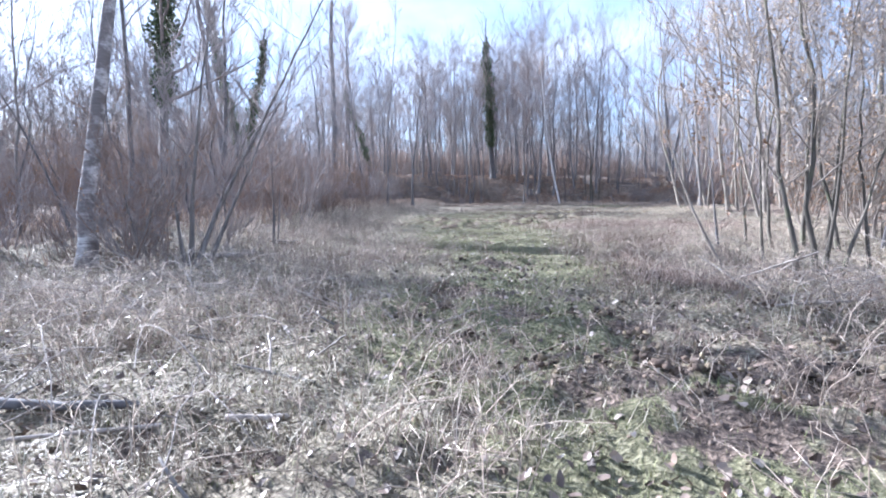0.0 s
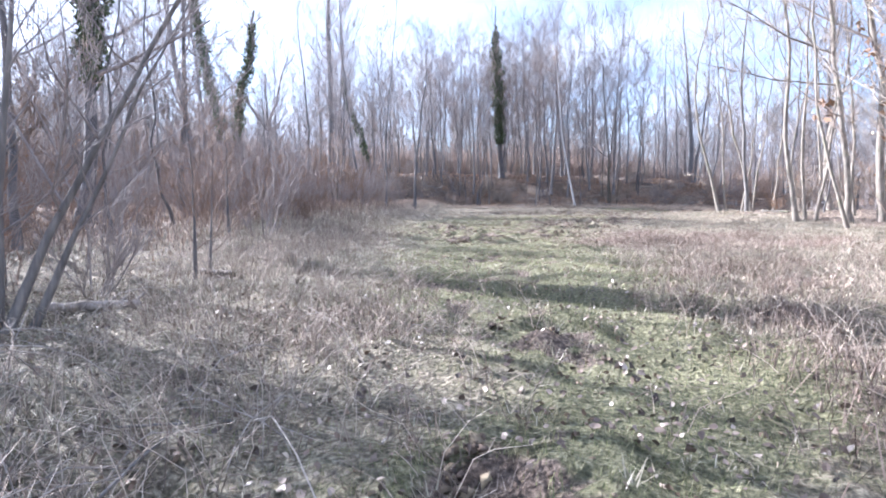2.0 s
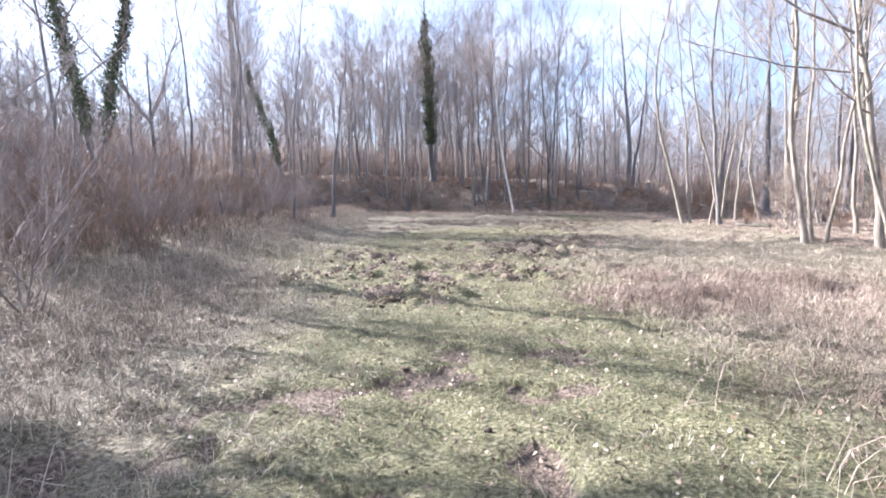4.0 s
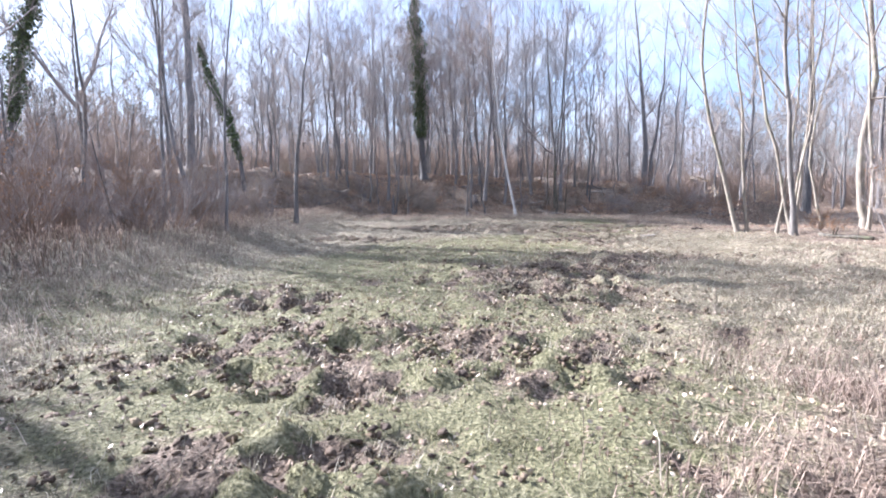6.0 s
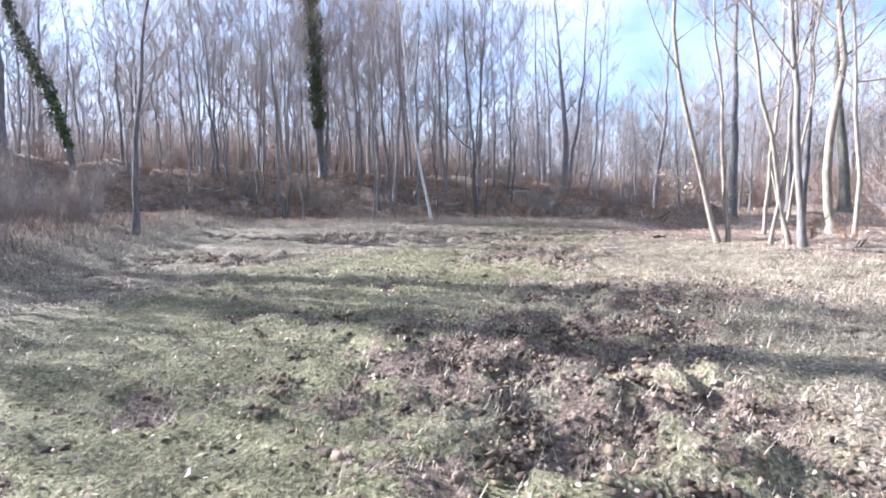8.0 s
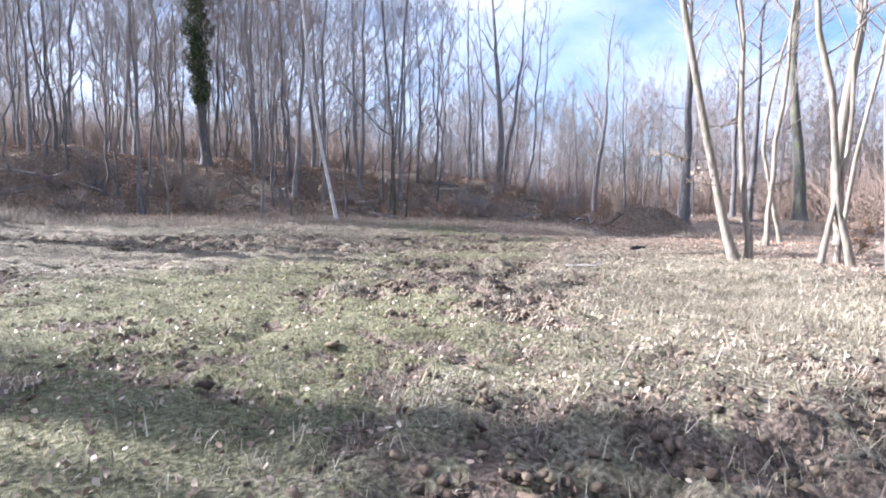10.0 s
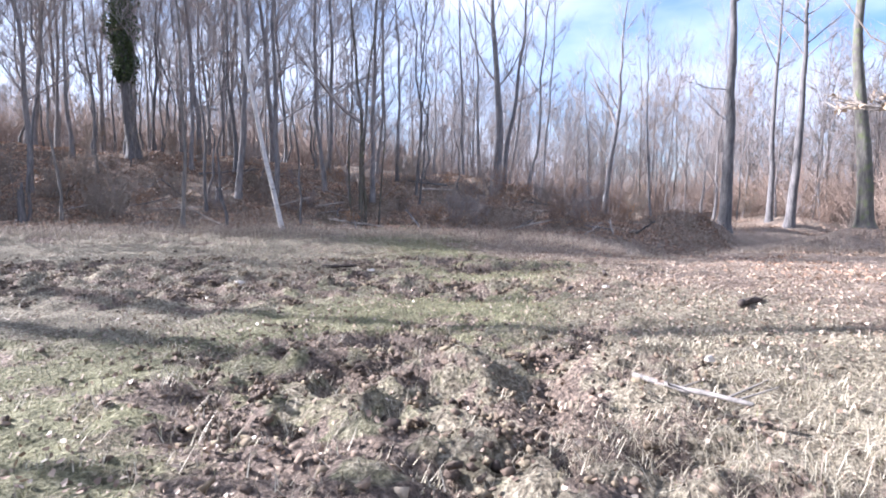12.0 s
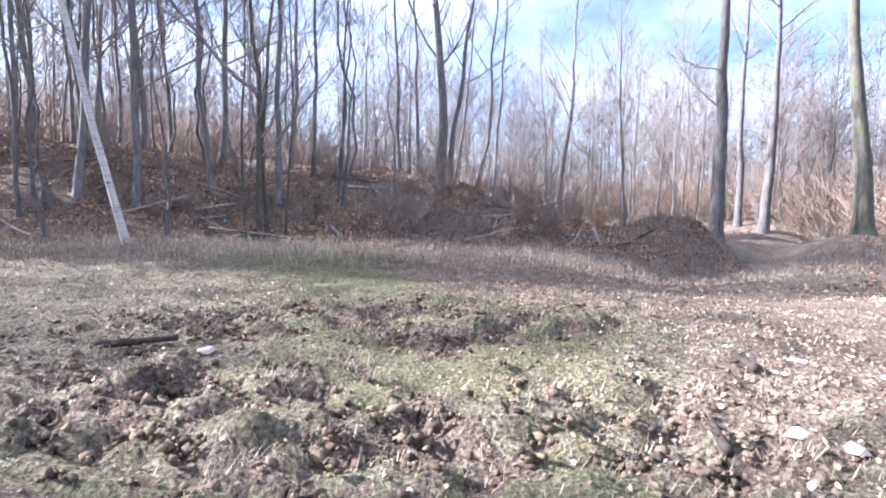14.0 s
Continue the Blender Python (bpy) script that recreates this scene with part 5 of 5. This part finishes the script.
# ---- single sticks, logs and stones ----
def log(x, y, heading, length, r, label, seed, skin=None, rise=0.0, stubs=2):
    """A lying piece of wood with a ragged end and broken side stubs."""
    g = np.random.default_rng(seed)
    root = tagged(new("fallen_log" if r > 0.035 else "fallen_branch"), label, "log" if r > 0.035 else "branch")
    s = np.linspace(-0.5, 0.5, 9)
    line = np.stack([s * length, g.normal(size=9).cumsum() * 0.012 * length, np.abs(s + 0.5) * rise + r * 0.7 + g.normal(size=9) * r * 0.1], 1)
    rad = r * (1.05 - 0.35 * (s + 0.5)) * g.uniform(0.9, 1.1, 9)
    line, rad = np.concatenate([line[:1] - [0.004, 0, 0], line, line[-1:] + [0.01, 0, 0]]), np.r_[0.001, rad, 0.001]
    part("wood", [tubes(line[None], rad[None], 8)], skin or DEAD_WOOD, root)
    for k in range(stubs):
        u = g.uniform(0.2, 0.85)
        start = along(line[None], np.array([[u]]))[0, 0]
        way = unit(np.array([0.6, g.choice([-1, 1]) * g.uniform(0.4, 1), g.uniform(0.1, 0.8)]))
        st = start + np.linspace(0, 1, 4)[:, None] * way * length * g.uniform(0.12, 0.35)
        part("stub", [tubes(st[None], (r * 0.4 * np.array([1, 0.8, 0.6, 0.3]))[None], 5)], skin or DEAD_WOOD, root)
    root.matrix_basis = pose(x, y, float(ground_z(x, y)), 0, 0, heading)


log(-1.75, 3.3, 4, 1.0, 0.032, "grey weathered log lying in dead grass", 401, BARK_DARK)
log(-0.6, 3.3, 10, 0.3, 0.02, "short broken stick in dead grass", 402, stubs=0)
log(-4.2, 9.9, 25, 0.9, 0.06, "rotting log lying beside the coppice", 403)
log(-3.9, 11.9, -15, 0.55, 0.07, "dark rotten log among dead leaves", 404, WET_WOOD)
log(11.3, 37.5, 20, 0.55, 0.045, "dark broken branch on leaf litter", 405, WET_WOOD)
log(8.4, 35.4, -80, 0.95, 0.022, "grey forked dead branch in straw", 406, BARK_GREY, rise=0.1, stubs=4)
log(12.6, 31.3, -70, 1.5, 0.07, "fallen brown log beside the pale trees", 407, BARK_MAPLE)
log(7.1, 43.6, 5, 0.7, 0.04, "dark wet log on rooted ground", 408, WET_WOOD)
log(11.4, 40.65, 60, 0.4, 0.035, "dark stick on bright leaf litter", 409, WET_WOOD)
log(10.3, 40.0, 50, 0.4, 0.03, "dark stick on bright leaf litter", 410, WET_WOOD)
log(5.2, 7.0, 75, 2.4, 0.022, "long bare dead branch propped in weeds", 411, rise=0.5, stubs=5)
log(3.8, 6.0, 5, 1.9, 0.014, "thin pale dead branch over the weeds", 412, rise=0.15, stubs=5)
log(3.4, 6.9, -50, 1.1, 0.014, "thin pale dead branch over the weeds", 418, rise=0.5, stubs=4)
log(4.6, 5.3, 170, 1.7, 0.016, "thin pale dead branch over the weeds", 419, rise=0.3, stubs=5)
log(4.9, 4.4, 130, 1.3, 0.012, "thin pale dead branch over the weeds", 420, rise=0.35, stubs=5)
log(18.9, 46.0, 60, 0.8, 0.03, "dark crooked stick by the track", 413, WET_WOOD)
log(8.2, 56.4, -30, 1.8, 0.05, "pale fallen stem on the bank", 414, rise=0.3)
log(0.4, 55.6, -60, 2.0, 0.045, "pale fallen stem leaning on the bank", 415, rise=1.0)
log(13.5, 57.0, 15, 1.6, 0.06, "grey fallen stem on the bank", 416)
log(20.4, 60.6, 160, 2.4, 0.05, "arched fallen branch on the bank", 417, rise=0.3, stubs=4)


def stone(x, y, size, seed):
    g = np.random.default_rng(seed)
    v, f = lumps(g, np.array([[0, 0, size * 0.25]]), [size], 0.45)
    ob = tagged(part("stone", [(v, f)], STONE, smooth=False), "pale flat stone lying in the straw", "stone", "pale stones")
    ob.matrix_basis = pose(x, y, float(ground_z(x, y)))


for sx, sy, size, seed in ((10.7, 39.8, 0.08, 1), (10.6, 39.45, 0.075, 2), (7.7, 43.2, 0.085, 3), (5.25, 41.9, 0.095, 4), (12.0, 40.6, 0.07, 5), (9.3, 36.1, 0.07, 6), (22.6, 47.6, 0.16, 7)):
    stone(sx, sy, size, seed)


def stump(x, y, h, r, label, seed):
    """A broken stump with a splintered top."""
    g = np.random.default_rng(seed)
    z = np.array([-0.1, 0.08, 0.4 * h, 0.8 * h, h])
    p = np.stack([g.normal(size=5) * 0.01, g.normal(size=5) * 0.01, z], 1)
    v, f = tubes(p[None], (r * np.array([1.5, 1.15, 1.0, 0.95, 0.8]))[None], 9)
    v[-9:, 2] += g.uniform(-0.25, 0.25, 9) * h
    top = np.arange(len(v) - 9, len(v))
    cap = np.r_[v, [v[top].mean(0) - [0, 0, 0.1 * h]]]
    ob = tagged(part("tree_stump", [(v, f), (cap, np.stack([top, np.roll(top, -1), np.full(9, len(v))], 1))], BARK_DARK), label, "stump")
    ob.matrix_basis = pose(x, y, float(terrain(x, y)))


stump(-2.2, 54.6, 1.1, 0.11, "dark broken stump at the foot of the bank", 421)
stump(3.9, 57.0, 0.45, 0.16, "dark upturned root stump in the bank", 422)
stump(-4.6, 57.5, 0.4, 0.18, "dark mossy stump on the bank", 423)
stump(18.0, 34.6, 1.6, 0.13, "leaning broken grey stump beside the trees", 424)


random.seed(9)
for k in range(64):
    bx = random.uniform(-14, 20)
    log(bx, float(bank_foot(bx)) + random.uniform(0.8, 6.0), random.uniform(0, 360), random.uniform(0.7, 2.6), random.uniform(0.02, 0.045), "dead branch lying on the leafy bank", 630 + k,
        random.choice([DEAD_WOOD, DEAD_WOOD, BARK_DARK]), random.uniform(0.1, 0.8), 3)

# broken sticks among the weeds beside the start
random.seed(12)
for k in range(30):
    log(random.uniform(-4.4, -0.3), random.uniform(1.9, 7.5), random.uniform(0, 360), random.uniform(0.25, 0.8), random.uniform(0.006, 0.014), "broken pale stick among dead weeds", 490 + k,
        random.choice([DEAD_WOOD, DEAD_WOOD, BARK_GREY]), random.uniform(0.02, 0.3), random.choice([0, 1, 2]))
for k in range(12):
    log(random.uniform(3.0, 6.0), random.uniform(3.6, 8.0), random.uniform(0, 360), random.uniform(0.4, 1.1), random.uniform(0.006, 0.012), "broken pale stick among dead weeds", 530 + k,
        random.choice([DEAD_WOOD, BARK_GREY]), random.uniform(0.05, 0.35), 2)
